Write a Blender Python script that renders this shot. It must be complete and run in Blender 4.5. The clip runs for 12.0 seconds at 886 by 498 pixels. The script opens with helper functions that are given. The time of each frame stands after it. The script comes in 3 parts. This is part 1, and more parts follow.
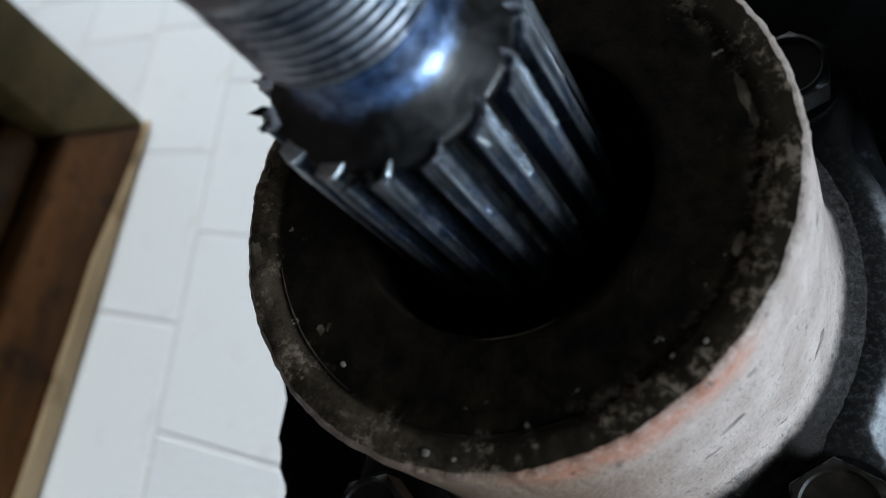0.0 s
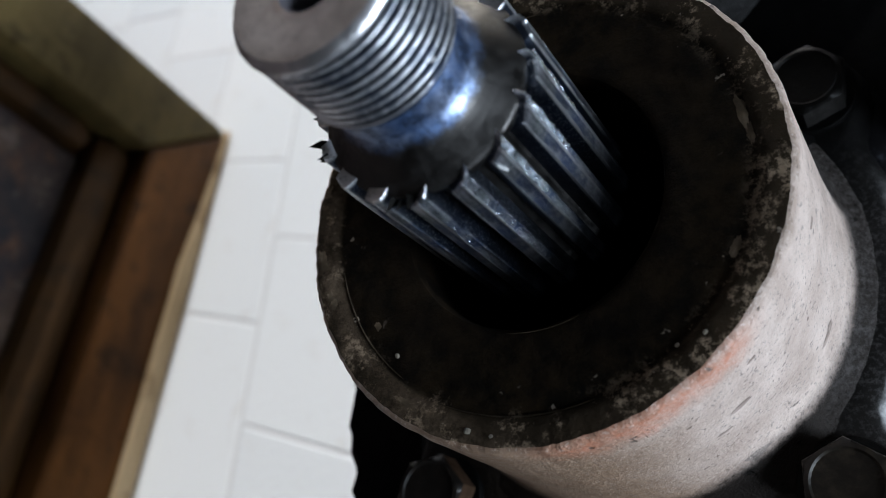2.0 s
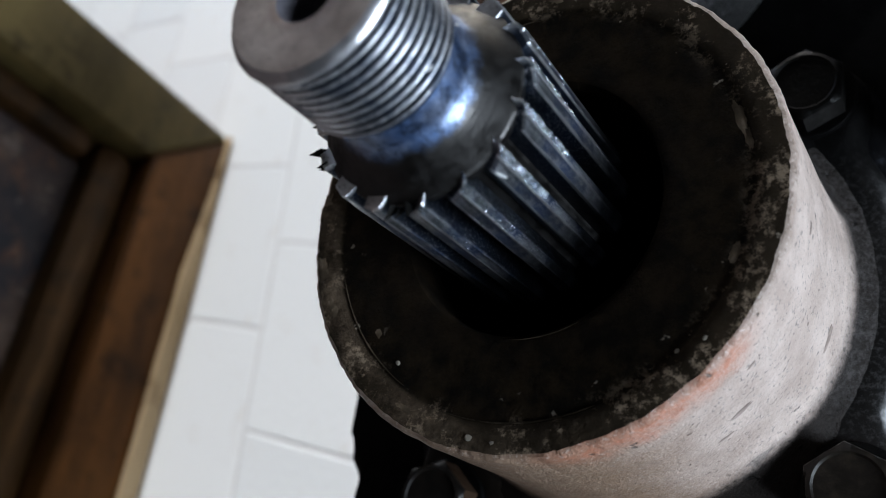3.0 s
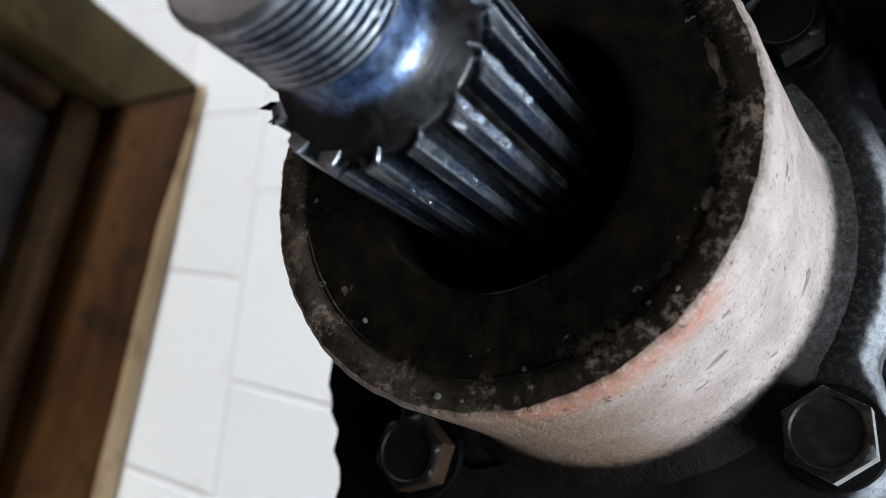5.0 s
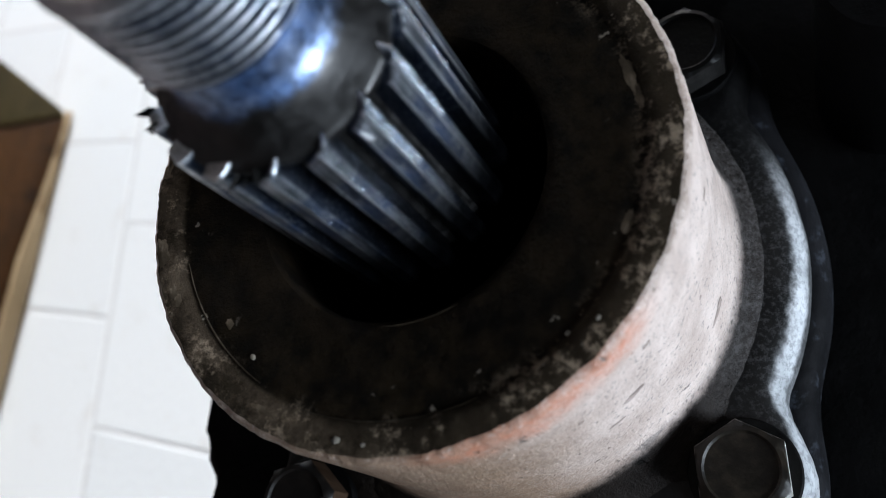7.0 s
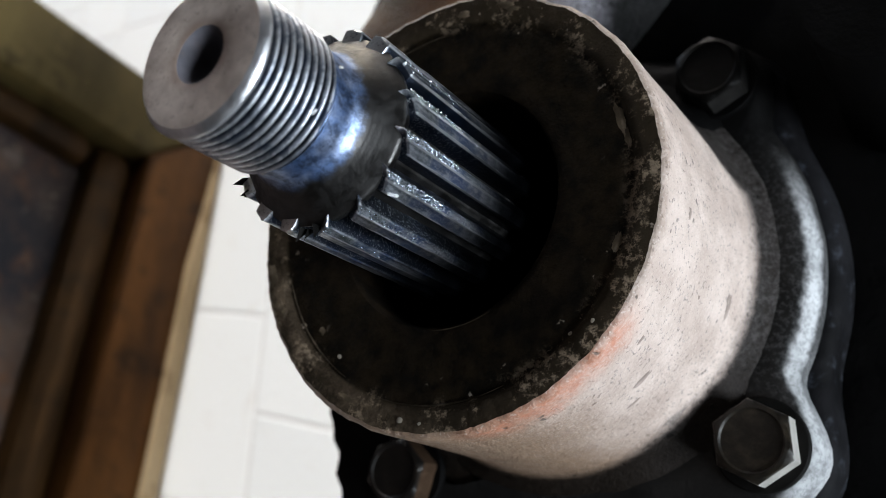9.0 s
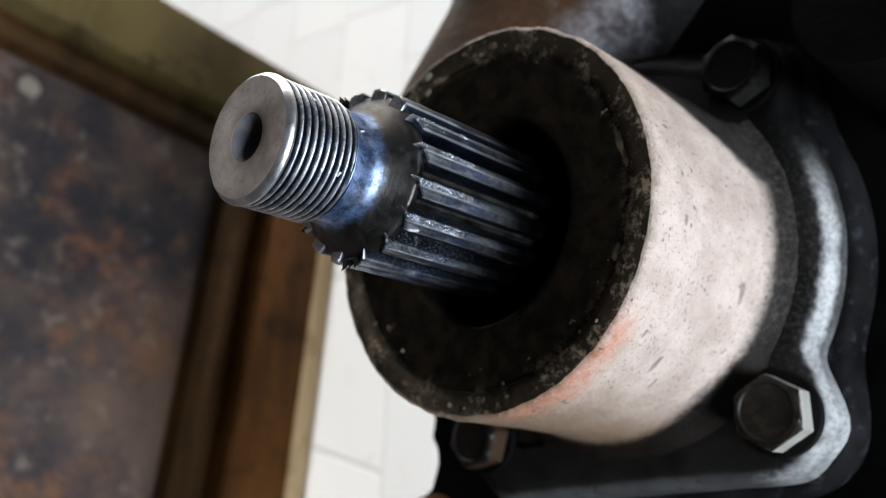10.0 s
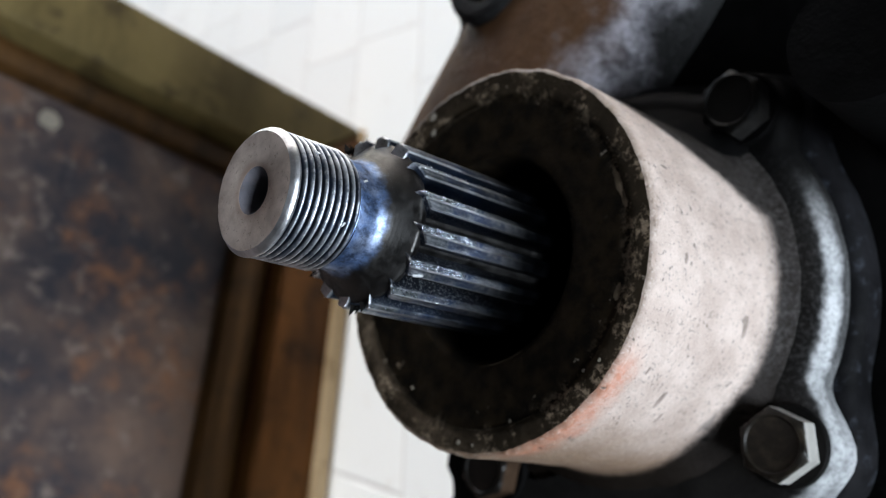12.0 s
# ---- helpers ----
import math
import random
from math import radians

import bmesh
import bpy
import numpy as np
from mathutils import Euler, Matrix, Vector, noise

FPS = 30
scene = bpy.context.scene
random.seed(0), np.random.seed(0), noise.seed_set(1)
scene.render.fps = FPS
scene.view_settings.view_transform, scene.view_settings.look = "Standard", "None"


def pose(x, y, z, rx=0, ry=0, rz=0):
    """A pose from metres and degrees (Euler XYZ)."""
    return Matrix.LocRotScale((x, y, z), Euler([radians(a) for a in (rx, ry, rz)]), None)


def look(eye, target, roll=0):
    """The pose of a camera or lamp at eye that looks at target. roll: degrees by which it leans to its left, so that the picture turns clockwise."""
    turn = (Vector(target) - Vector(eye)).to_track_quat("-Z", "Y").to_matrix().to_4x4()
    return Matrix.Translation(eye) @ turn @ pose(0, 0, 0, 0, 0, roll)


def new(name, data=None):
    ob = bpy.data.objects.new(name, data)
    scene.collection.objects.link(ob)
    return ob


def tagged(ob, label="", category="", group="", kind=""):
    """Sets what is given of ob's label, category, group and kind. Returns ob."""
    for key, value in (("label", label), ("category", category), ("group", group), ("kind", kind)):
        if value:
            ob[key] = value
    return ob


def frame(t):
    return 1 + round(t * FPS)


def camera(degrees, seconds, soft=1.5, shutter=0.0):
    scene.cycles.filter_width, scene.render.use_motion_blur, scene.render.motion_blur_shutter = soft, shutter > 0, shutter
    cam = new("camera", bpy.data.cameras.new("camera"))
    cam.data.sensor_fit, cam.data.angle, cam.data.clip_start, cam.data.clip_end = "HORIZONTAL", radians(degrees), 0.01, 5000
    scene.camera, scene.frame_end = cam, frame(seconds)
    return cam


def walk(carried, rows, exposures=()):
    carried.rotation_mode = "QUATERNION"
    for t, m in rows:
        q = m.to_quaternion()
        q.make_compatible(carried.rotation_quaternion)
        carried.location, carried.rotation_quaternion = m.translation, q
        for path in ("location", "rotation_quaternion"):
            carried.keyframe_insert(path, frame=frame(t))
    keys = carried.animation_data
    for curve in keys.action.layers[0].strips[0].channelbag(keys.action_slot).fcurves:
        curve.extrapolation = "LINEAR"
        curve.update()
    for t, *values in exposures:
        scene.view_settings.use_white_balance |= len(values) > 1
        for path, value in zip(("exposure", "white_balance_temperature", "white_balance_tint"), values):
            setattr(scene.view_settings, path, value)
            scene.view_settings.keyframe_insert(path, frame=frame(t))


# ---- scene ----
cam = camera(52.2, 12.0, soft=0.6)
cam.data.dof.use_dof = True
cam.data.dof.focus_distance = 0.143
cam.data.dof.aperture_fstop = 18.0
METRES, EYE, TILT, LEAN, TURN = 0.135, 0.285, -53.65, 27.2, 0.0
ROWS = [
    (0.0, 0.0, 0.0, 0.0, -0.0, 0.0, -0.0),
    (0.5, 0.0073, -0.034, -0.0274, 1.73, -4.81, -0.78),
    (1.0, 0.0174, -0.0661, -0.0144, 2.99, -3.55, -0.29),
    (1.5, 0.0327, -0.1209, -0.0012, 4.19, -1.23, 0.47),
    (2.0, 0.0447, -0.1386, 0.0113, 4.81, -0.18, 1.15),
    (2.5, 0.044, -0.1369, 0.0111, 5.06, -0.04, 1.36),
    (3.0, 0.0489, -0.1402, 0.0147, 5.02, 0.07, 1.44),
    (3.2, 0.0468, -0.1345, 0.0193, 5.03, -0.26, 1.53),
    (4.8, 0.0798, -0.1079, 0.0337, 4.50, -4.03, 2.95),
    (5.0, 0.0715, -0.0989, 0.0273, 4.18, -3.73, 3.08),
    (5.5, 0.0723, -0.0944, 0.0258, 4.08, -3.72, 3.12),
    (6.0, 0.0723, -0.0813, 0.0273, 2.85, -4.43, 3.3),
    (6.5, 0.059, -0.0325, 0.023, -1.0, -3.12, 2.98),
    (7.0, 0.0432, -0.0163, 0.0118, -3.54, -1.66, 2.66),
    (7.2, 0.0420, -0.0221, 0.0125, -3.87, -1.28, 2.55),
    (8.8, 0.1715, -0.2349, 0.0536, 4.33, -1.82, 4.82),
    (9.0, 0.1859, -0.2476, 0.0544, 6.31, -2.06, 5.67),
    (9.5, 0.3312, -0.3462, 0.1001, 12.01, -3.8, 7.98),
    (10.0, 0.3942, -0.4049, 0.146, 15.86, -4.7, 9.75),
    (10.5, 0.4149, -0.4315, 0.1569, 17.0, -4.82, 10.34),
    (11.0, 0.4122, -0.4209, 0.1639, 17.15, -4.58, 10.61),
    (11.5, 0.4299, -0.4433, 0.1835, 17.17, -4.25, 10.71),
    (12.0, 0.4295, -0.4209, 0.1848, 17.07, -3.66, 10.96),
]
BASE = pose(0, 0, EYE, TILT, LEAN, TURN)
EXPOSURE = 1.3
walk(cam, [(t, BASE @ pose(METRES * x, METRES * y, METRES * z, 90 + pitch, roll, yaw)) for t, x, y, z, yaw, pitch, roll in ROWS],
     [(t, EXPOSURE + stops, kelvin, 10.0 - 5.0 * max(0.0, 1 - 2 * t)) for t, stops, kelvin in ((0.0, -0.5, 6000), (0.5, -0.4, 6300), (1.0, -0.3, 6600), (1.5, -0.33, 6450), (2.5, -0.38, 6300), (3.2, -0.33, 6300), (5.5, -0.15, 6350),
                                                                     (6.5, -0.1, 6350), (7.0, 0.0, 6250), (8.8, -0.04, 6700), (9.5, -0.04, 6750), (10.5, -0.04, 6700), (12.0, -0.04, 6560))])


def axes(o, x, y, z):
    """A placing from an origin and three axes, given in the first camera's right, ahead and up."""
    m = Matrix.Identity(4)
    for i, v in enumerate((x, y, z, o)):
        for j in range(3):
            m[j][i] = v[j]
    return BASE @ m


# the gearbox: z along its output shaft, origin in the middle of the collar's rim
GEAR = axes((0.00698, 0.1278, 0.00978), (0.91322, -0.37265, 0.16482), (0.0, 0.4045, 0.91454), (-0.40747, -0.83517, 0.3694))
# the cabinet: x along the bottom edge of its front, z up, y into the cabinet
CAB = axes((-0.18844, 0.57411, 0.07885), (-0.04447, -0.57371, -0.81785), (-0.88828, 0.39735, -0.23043), (-0.45715, -0.71623, 0.52728))

# ---- light ----
world = bpy.data.worlds.new("sky")
scene.world = world
world.use_nodes = True
wn = world.node_tree.nodes
sky = wn.new("ShaderNodeTexSky")
sky.sky_type = "NISHITA"
sky.sun_disc = False
LIGHT = Vector((0.04, 0.86, 0.50)).normalized()
sky.sun_elevation = math.asin(max(LIGHT.z, 0.05))
sky.sun_rotation = math.atan2(LIGHT.x, LIGHT.y)
wn["Background"].inputs["Strength"].default_value = 0.14
world.node_tree.links.new(sky.outputs["Color"], wn["Background"].inputs["Color"])
sun = new("sun", bpy.data.lights.new("sun", "SUN"))
sun.data.energy, sun.data.angle, sun.data.color = 2.3, radians(1.5), (1.0, 0.985, 0.96)
sun.matrix_world = look((3 * LIGHT.x, 3 * LIGHT.y, 3 * LIGHT.z), (0, 0, 0))

# added area lamp in an invented east opening, to light the collar
fill = new("added_fill", bpy.data.lights.new("added_fill", "AREA"))
fill.data.shape, fill.data.size, fill.data.size_y = "RECTANGLE", 0.95, 0.52
fill.data.energy, fill.data.color = 23.5, (0.80, 0.90, 1.0)
fill.matrix_world = look((1.50, -0.90, 0.29), (0.0, 0.07, 0.18))

# ---- materials ----
class Mat:
    """A node material with short ways to noise, ramps and mixes in the object's own metres."""

    def __init__(self, name, rough=0.6, metal=0.0, spec=0.5):
        self.m = bpy.data.materials.new(name)
        self.m.use_nodes = True
        self.t = self.m.node_tree
        self.b = self.t.nodes["Principled BSDF"]
        self.b.inputs["Roughness"].default_value = rough
        self.b.inputs["Metallic"].default_value = metal
        self.b.inputs["Specular IOR Level"].default_value = spec
        self.co = self.t.nodes.new("ShaderNodeTexCoord").outputs["Object"]

    def put(self, sock, v):
        if isinstance(v, (int, float)):
            sock.default_value = v
        elif isinstance(v, (tuple, list)):
            sock.default_value = (*v, 1.0) if len(v) == 3 and sock.type == "RGBA" else v
        else:
            self.t.links.new(v, sock)

    def noise(self, scale, detail=4.0, rough=0.6, co=None, distort=0.0):
        n = self.t.nodes.new("ShaderNodeTexNoise")
        n.inputs["Scale"].default_value, n.inputs["Detail"].default_value = scale, detail
        n.inputs["Roughness"].default_value, n.inputs["Distortion"].default_value = rough, distort
        self.t.links.new(co or self.co, n.inputs["Vector"])
        return n.outputs["Fac"]

    def voronoi(self, scale, co=None):
        n = self.t.nodes.new("ShaderNodeTexVoronoi")
        n.inputs["Scale"].default_value = scale
        self.t.links.new(co or self.co, n.inputs["Vector"])
        return n.outputs["Distance"]

    def stretched(self, s):
        n = self.t.nodes.new("ShaderNodeMapping")
        n.inputs["Scale"].default_value = s
        self.t.links.new(self.co, n.inputs["Vector"])
        return n.outputs["Vector"]

    def step(self, v, lo, hi):
        n = self.t.nodes.new("ShaderNodeMapRange")
        n.interpolation_type = "SMOOTHSTEP"
        n.inputs["From Min"].default_value, n.inputs["From Max"].default_value = lo, hi
        self.t.links.new(v, n.inputs["Value"])
        return n.outputs["Result"]

    def math(self, op, a, b=0.0, c=0.0):
        n = self.t.nodes.new("ShaderNodeMath")
        n.operation = op
        for s, v in zip(n.inputs, (a, b, c)):
            self.put(s, v)
        return n.outputs[0]

    def xyz(self):
        n = self.t.nodes.new("ShaderNodeSeparateXYZ")
        self.t.links.new(self.co, n.inputs[0])
        return n.outputs

    def radius(self):
        x, y, _ = self.xyz()
        return self.math("SQRT", self.math("ADD", self.math("MULTIPLY", x, x), self.math("MULTIPLY", y, y)))

    def mix(self, f, a, b):
        n = self.t.nodes.new("ShaderNodeMix")
        n.data_type = "RGBA"
        self.put(n.inputs[0], f)
        self.put(n.inputs[6], a)
        self.put(n.inputs[7], b)
        return n.outputs[2]

    def random(self):
        return self.t.nodes.new("ShaderNodeObjectInfo").outputs["Random"]

    def done(self, colour, rough=None, bump=None, depth=0.0002, metal=None):
        self.put(self.b.inputs["Base Color"], colour)
        if rough is not None:
            self.put(self.b.inputs["Roughness"], rough)
        if metal is not None:
            self.put(self.b.inputs["Metallic"], metal)
        if bump is not None:
            n = self.t.nodes.new("ShaderNodeBump")
            n.inputs["Strength"].default_value, n.inputs["Distance"].default_value = 1.0, depth
            self.put(n.inputs["Height"], bump)
            self.t.links.new(n.outputs["Normal"], self.b.inputs["Normal"])
        return self.m


def cast_metal():
    """Pale dusty cast alloy of the collar, with specks, scuffs and a red-brown stain below the rim."""
    k = Mat("cast_alloy", 0.55)
    x, y, z = k.xyz()
    c = k.mix(k.step(k.noise(110, 6, 0.7), 0.32, 0.70), (0.47, 0.372, 0.325), (0.655, 0.545, 0.490))
    c = k.mix(k.math("MULTIPLY", k.step(k.noise(1000, 3, 0.75), 0.57, 0.66), 0.7), c, (0.14, 0.12, 0.11))
    scuff = k.step(k.noise(60, 3, co=k.stretched((1, 1, 2.2)), distort=0.3), 0.69, 0.73)
    c = k.mix(k.math("MULTIPLY", scuff, 0.5), c, (0.17, 0.16, 0.155))
    stain = k.step(k.noise(48, 5, 0.7), 0.56, 0.72)
    c = k.mix(k.math("MULTIPLY", stain, 0.22), c, (0.26, 0.21, 0.175))
    # browner and darker low down: soft shade put into the colour
    warm_shade = k.math("MULTIPLY", k.step(y, -0.026, -0.040), k.step(k.math("ADD", x, k.math("MULTIPLY", k.noise(70, 4), 0.016)), 0.036, 0.010))
    c = k.mix(k.math("MULTIPLY", warm_shade, 0.95), c, k.mix(k.noise(180, 5, 0.7), (0.16, 0.092, 0.055), (0.36, 0.245, 0.165)))
    rust = k.math("MULTIPLY", k.step(k.math("ADD", z, k.math("MULTIPLY", k.noise(150, 5, 0.7), 0.010)), -0.0040, 0.0035), k.step(y, -0.022, -0.031))
    rust = k.math("MULTIPLY", rust, k.math("MULTIPLY", k.step(x, 0.036, 0.029), k.step(x, -0.004, 0.008)))
    rust = k.math("MULTIPLY", rust, k.math("MULTIPLY_ADD", k.step(k.noise(420, 5, 0.75), 0.38, 0.60), 0.5, 0.5))
    c = k.mix(k.math("MULTIPLY", rust, 0.9), c, (0.50, 0.185, 0.105))
    edge = k.math("MULTIPLY", k.step(k.math("ADD", z, k.math("MULTIPLY", k.noise(300, 3), 0.004)), -0.0005, 0.003), 0.7)
    c = k.mix(edge, c, (0.20, 0.14, 0.10))
    c = k.mix(k.math("MULTIPLY", k.step(k.noise(1900, 2, 0.7), 0.57, 0.66), 0.35), c, (0.70, 0.62, 0.57))
    pits = k.step(k.noise(420, 2, 0.5), 0.70, 0.745)
    c = k.mix(k.math("MULTIPLY", pits, 0.75), c, (0.10, 0.085, 0.075))
    # foot and upper side blackened in colour, standing in for shade there
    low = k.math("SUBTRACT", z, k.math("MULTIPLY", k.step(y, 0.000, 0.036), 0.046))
    shade = k.step(k.math("ADD", low, k.math("MULTIPLY", k.noise(420, 6, 0.85), 0.010)), -0.0395, -0.0470)
    shade = k.math("MAXIMUM", shade, k.step(k.math("ADD", k.radius(), k.math("MULTIPLY", k.noise(500, 6, 0.8), 0.0012)), 0.0434, 0.0451))
    c = k.mix(k.math("MULTIPLY", shade, 0.97), c, k.mix(k.step(k.noise(900, 5, 0.75), 0.40, 0.66), (0.003, 0.003, 0.003), k.mix(k.math("MULTIPLY", k.step(x, 0.024, 0.040), k.step(y, -0.031, -0.022)), (0.005, 0.0048, 0.0046), (0.036, 0.035, 0.035))))
    k.put(k.b.inputs["Specular IOR Level"], k.math("MULTIPLY_ADD", shade, -0.45, 0.5))
    h = k.math("ADD", k.noise(700, 4), k.math("MULTIPLY", k.noise(2200, 2), 0.6))
    h = k.math("SUBTRACT", h, k.math("MULTIPLY", pits, 0.8))
    return k.done(c, k.step(k.noise(150), -0.35, 1.45), h, 0.00034)


def oily_face():
    """Dark greasy iron of the collar's end, with pale dust left in patches near the rim."""
    k = Mat("oily_iron", 0.6, 0.0, 0.06)
    r = k.radius()
    c = k.mix(k.step(k.noise(190, 6, 0.72), 0.34, 0.70), (0.0026, 0.0019, 0.0012), (0.0165, 0.0108, 0.0058))
    c = k.mix(k.math("MULTIPLY", k.step(r, 0.0358, 0.0366), 0.7), c, k.mix(k.noise(220, 5), (0.010, 0.0075, 0.005), (0.062, 0.045, 0.029)))
    x, y, z = k.xyz()
    grime = k.math("MULTIPLY", k.step(r, 0.0352, 0.0385), k.step(k.math("ADD", x, k.math("MULTIPLY", y, 0.25)), -0.006, -0.028))
    grime = k.math("MULTIPLY", grime, k.step(k.noise(130, 6, 0.75), 0.40, 0.62))
    c = k.mix(k.math("MULTIPLY", grime, 0.85), c, k.mix(k.noise(420, 5, 0.7), (0.045, 0.031, 0.020), (0.20, 0.150, 0.105)))
    near_rim = k.step(r, 0.0335, 0.0385)
    patch = k.math("MULTIPLY", near_rim, k.math("MULTIPLY", k.step(k.noise(80, 6, 0.78), 0.50, 0.60), k.step(k.noise(750, 4, 0.75), 0.42, 0.58)))
    c = k.mix(k.math("MULTIPLY", patch, 0.9), c, (0.30, 0.23, 0.165))
    speck = k.math("MULTIPLY", k.step(k.noise(520, 2), 0.69, 0.76), k.step(r, 0.030, 0.036))
    c = k.mix(k.math("MULTIPLY", speck, 0.8), c, (0.34, 0.29, 0.24))
    h = k.math("ADD", k.noise(600, 6, 0.75), k.math("MULTIPLY", k.noise(120, 3), 1.5))
    return k.done(c, k.step(k.noise(90), -0.9, 0.8), h, 0.00055)


def steel(name, dark, light, blue=0.0, rough=(0.2, 0.45), drops=False):
    k = Mat(name, 0.3, 1.0)
    c = k.mix(k.step(k.noise(260, 5), 0.3, 0.7), dark, light)
    if blue:
        c = k.mix(k.math("MULTIPLY", k.step(k.noise(110, 2), 0.40, 0.62), blue), c, (0.07, 0.16, 0.30))
    h = k.noise(900, 4)
    ro = k.math("MULTIPLY_ADD", k.noise(300, 4), rough[1] - rough[0], rough[0])
    if drops:
        d = k.step(k.noise(1100, 2), 0.60, 0.70)
        c = k.mix(k.math("MULTIPLY", d, 0.7), c, (0.62, 0.66, 0.72))
        h = k.math("ADD", h, k.math("MULTIPLY", d, 1.6))
    return k.done(c, ro, h, 0.00012)


def spline_steel(name, wet):
    """Worn spline: bright ridge and end, blue-black oil film, fine beads on the wet teeth, shade painted on flanks and
    further in.
    """
    k = Mat(name, 0.3, 1.0)
    x, y, z = k.xyz()
    along = k.stretched((1, 1, 0.22))
    c = k.mix(k.step(k.noise(520, 6, 0.75, co=along), 0.34, 0.68), (0.11, 0.125, 0.16), (0.76, 0.80, 0.88))
    film = k.step(k.noise(150, 5, 0.7), 0.40, 0.60)
    c = k.mix(k.math("MULTIPLY", film, 0.75), c, k.mix(k.step(k.noise(90, 2), 0.40, 0.60), (0.025, 0.085, 0.25), (0.045, 0.080, 0.070)))
    # flanks and roots darkened in colour for the shade in the gaps
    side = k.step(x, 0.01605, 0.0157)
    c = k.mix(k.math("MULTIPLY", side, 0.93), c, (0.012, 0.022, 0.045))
    ridge = k.math("MULTIPLY", k.step(y, -0.00016, 0.00006), k.step(y, 0.00042, 0.00026))
    rim = k.math("MULTIPLY", k.step(y, -0.00142, -0.00152), k.step(y, -0.00185, -0.00170))
    worn = k.math("MULTIPLY", k.math("MAXIMUM", ridge, rim), k.step(x, 0.0157, 0.0160))
    worn = k.math("MAXIMUM", worn, k.step(z, 0.0328, 0.0341))
    worn = k.math("MULTIPLY", worn, k.step(k.noise(700, 4, 0.75, co=along), 0.28, 0.48))
    c = k.mix(worn, c, (0.82, 0.85, 0.90))
    # painted shade: blackens into the bore, where little light reaches
    bore_shade = k.step(k.math("ADD", z, k.math("MULTIPLY", k.noise(160, 3), 0.007)), 0.026, 0.005)
    c = k.mix(bore_shade, c, (0.009, 0.010, 0.013))
    beads = k.step(k.noise(2600, 2, 0.6), 0.55, 0.64)
    beads = k.math("MULTIPLY", k.math("MULTIPLY", beads, k.math("SUBTRACT", 1.0, bore_shade)), k.math("MULTIPLY_ADD", k.step(y, -0.0004, 0.0006), 0.25 + 0.25 * wet, 0.22 * wet))
    c = k.mix(k.math("MULTIPLY", beads, 0.8), c, (0.75, 0.79, 0.86))
    ro = k.math("MULTIPLY_ADD", k.noise(400, 4), 0.26, 0.22)
    return k.done(c, ro, k.math("ADD", k.noise(900, 4), k.math("MULTIPLY", beads, 1.5)), 0.00007)


def neck_steel():
    """Turned neck: bright and blued in the hollow, dark with grease out towards the splines."""
    k = Mat("neck_steel", 0.3, 1.0)
    r = k.radius()
    c = k.mix(k.step(k.noise(320, 5, 0.7), 0.3, 0.7), (0.07, 0.10, 0.17), (0.36, 0.45, 0.66))
    c = k.mix(k.math("MULTIPLY", k.step(k.noise(120, 3), 0.40, 0.60), 0.6), c, (0.07, 0.17, 0.42))
    c = k.mix(k.math("MULTIPLY", k.step(k.noise(560, 6, 0.8), 0.47, 0.60), 0.6), c, (0.018, 0.024, 0.036))
    dark = k.step(k.math("ADD", r, k.math("MULTIPLY", k.noise(260, 5, 0.7), 0.0022)), 0.0113, 0.0126)
    c = k.mix(dark, c, k.mix(k.noise(140, 4), (0.030, 0.029, 0.029), (0.085, 0.083, 0.082)))
    turned = k.noise(260, 3, co=k.stretched((0.15, 0.15, 14)))
    ro = k.math("MULTIPLY_ADD", k.step(k.noise(300, 6, 0.75), 0.35, 0.65), 0.24, 0.34)
    return k.done(c, ro, k.math("ADD", k.noise(700, 5, 0.7), k.math("MULTIPLY", turned, 0.35)), 0.00007)


def thread_steel():
    k = Mat("thread_steel", 0.3, 1.0)
    r = k.radius()
    # dark roots and bright crests put shade and glint into the colour
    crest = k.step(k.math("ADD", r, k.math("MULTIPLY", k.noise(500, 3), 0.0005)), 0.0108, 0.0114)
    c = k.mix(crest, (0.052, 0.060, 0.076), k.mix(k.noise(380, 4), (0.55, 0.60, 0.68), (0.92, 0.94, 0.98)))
    c = k.mix(k.math("MULTIPLY", k.step(k.noise(210, 5, 0.75), 0.47, 0.60), 0.60), c, (0.05, 0.08, 0.14))
    return k.done(c, k.math("MULTIPLY_ADD", k.noise(420, 5, 0.7), 0.34, 0.24), k.noise(1400, 4), 0.00002)


def end_steel():
    k = Mat("turned_end", 0.5, 0.25)
    c = k.mix(k.step(k.noise(240, 6), 0.3, 0.72), (0.40, 0.325, 0.285), (0.62, 0.53, 0.48))
    c = k.mix(k.math("MULTIPLY", k.step(k.noise(1300, 2), 0.62, 0.7), 0.4), c, (0.14, 0.10, 0.08))
    r = k.radius()
    c = k.mix(k.math("MULTIPLY", k.step(r, 0.0062, 0.0042), 0.55), c, (0.17, 0.10, 0.07))
    scratch = k.noise(160, 3, co=k.stretched((1, 9, 1)))
    return k.done(c, k.math("MULTIPLY_ADD", k.noise(500), 0.25, 0.42), k.math("ADD", scratch, k.noise(1500, 2)), 0.00006)


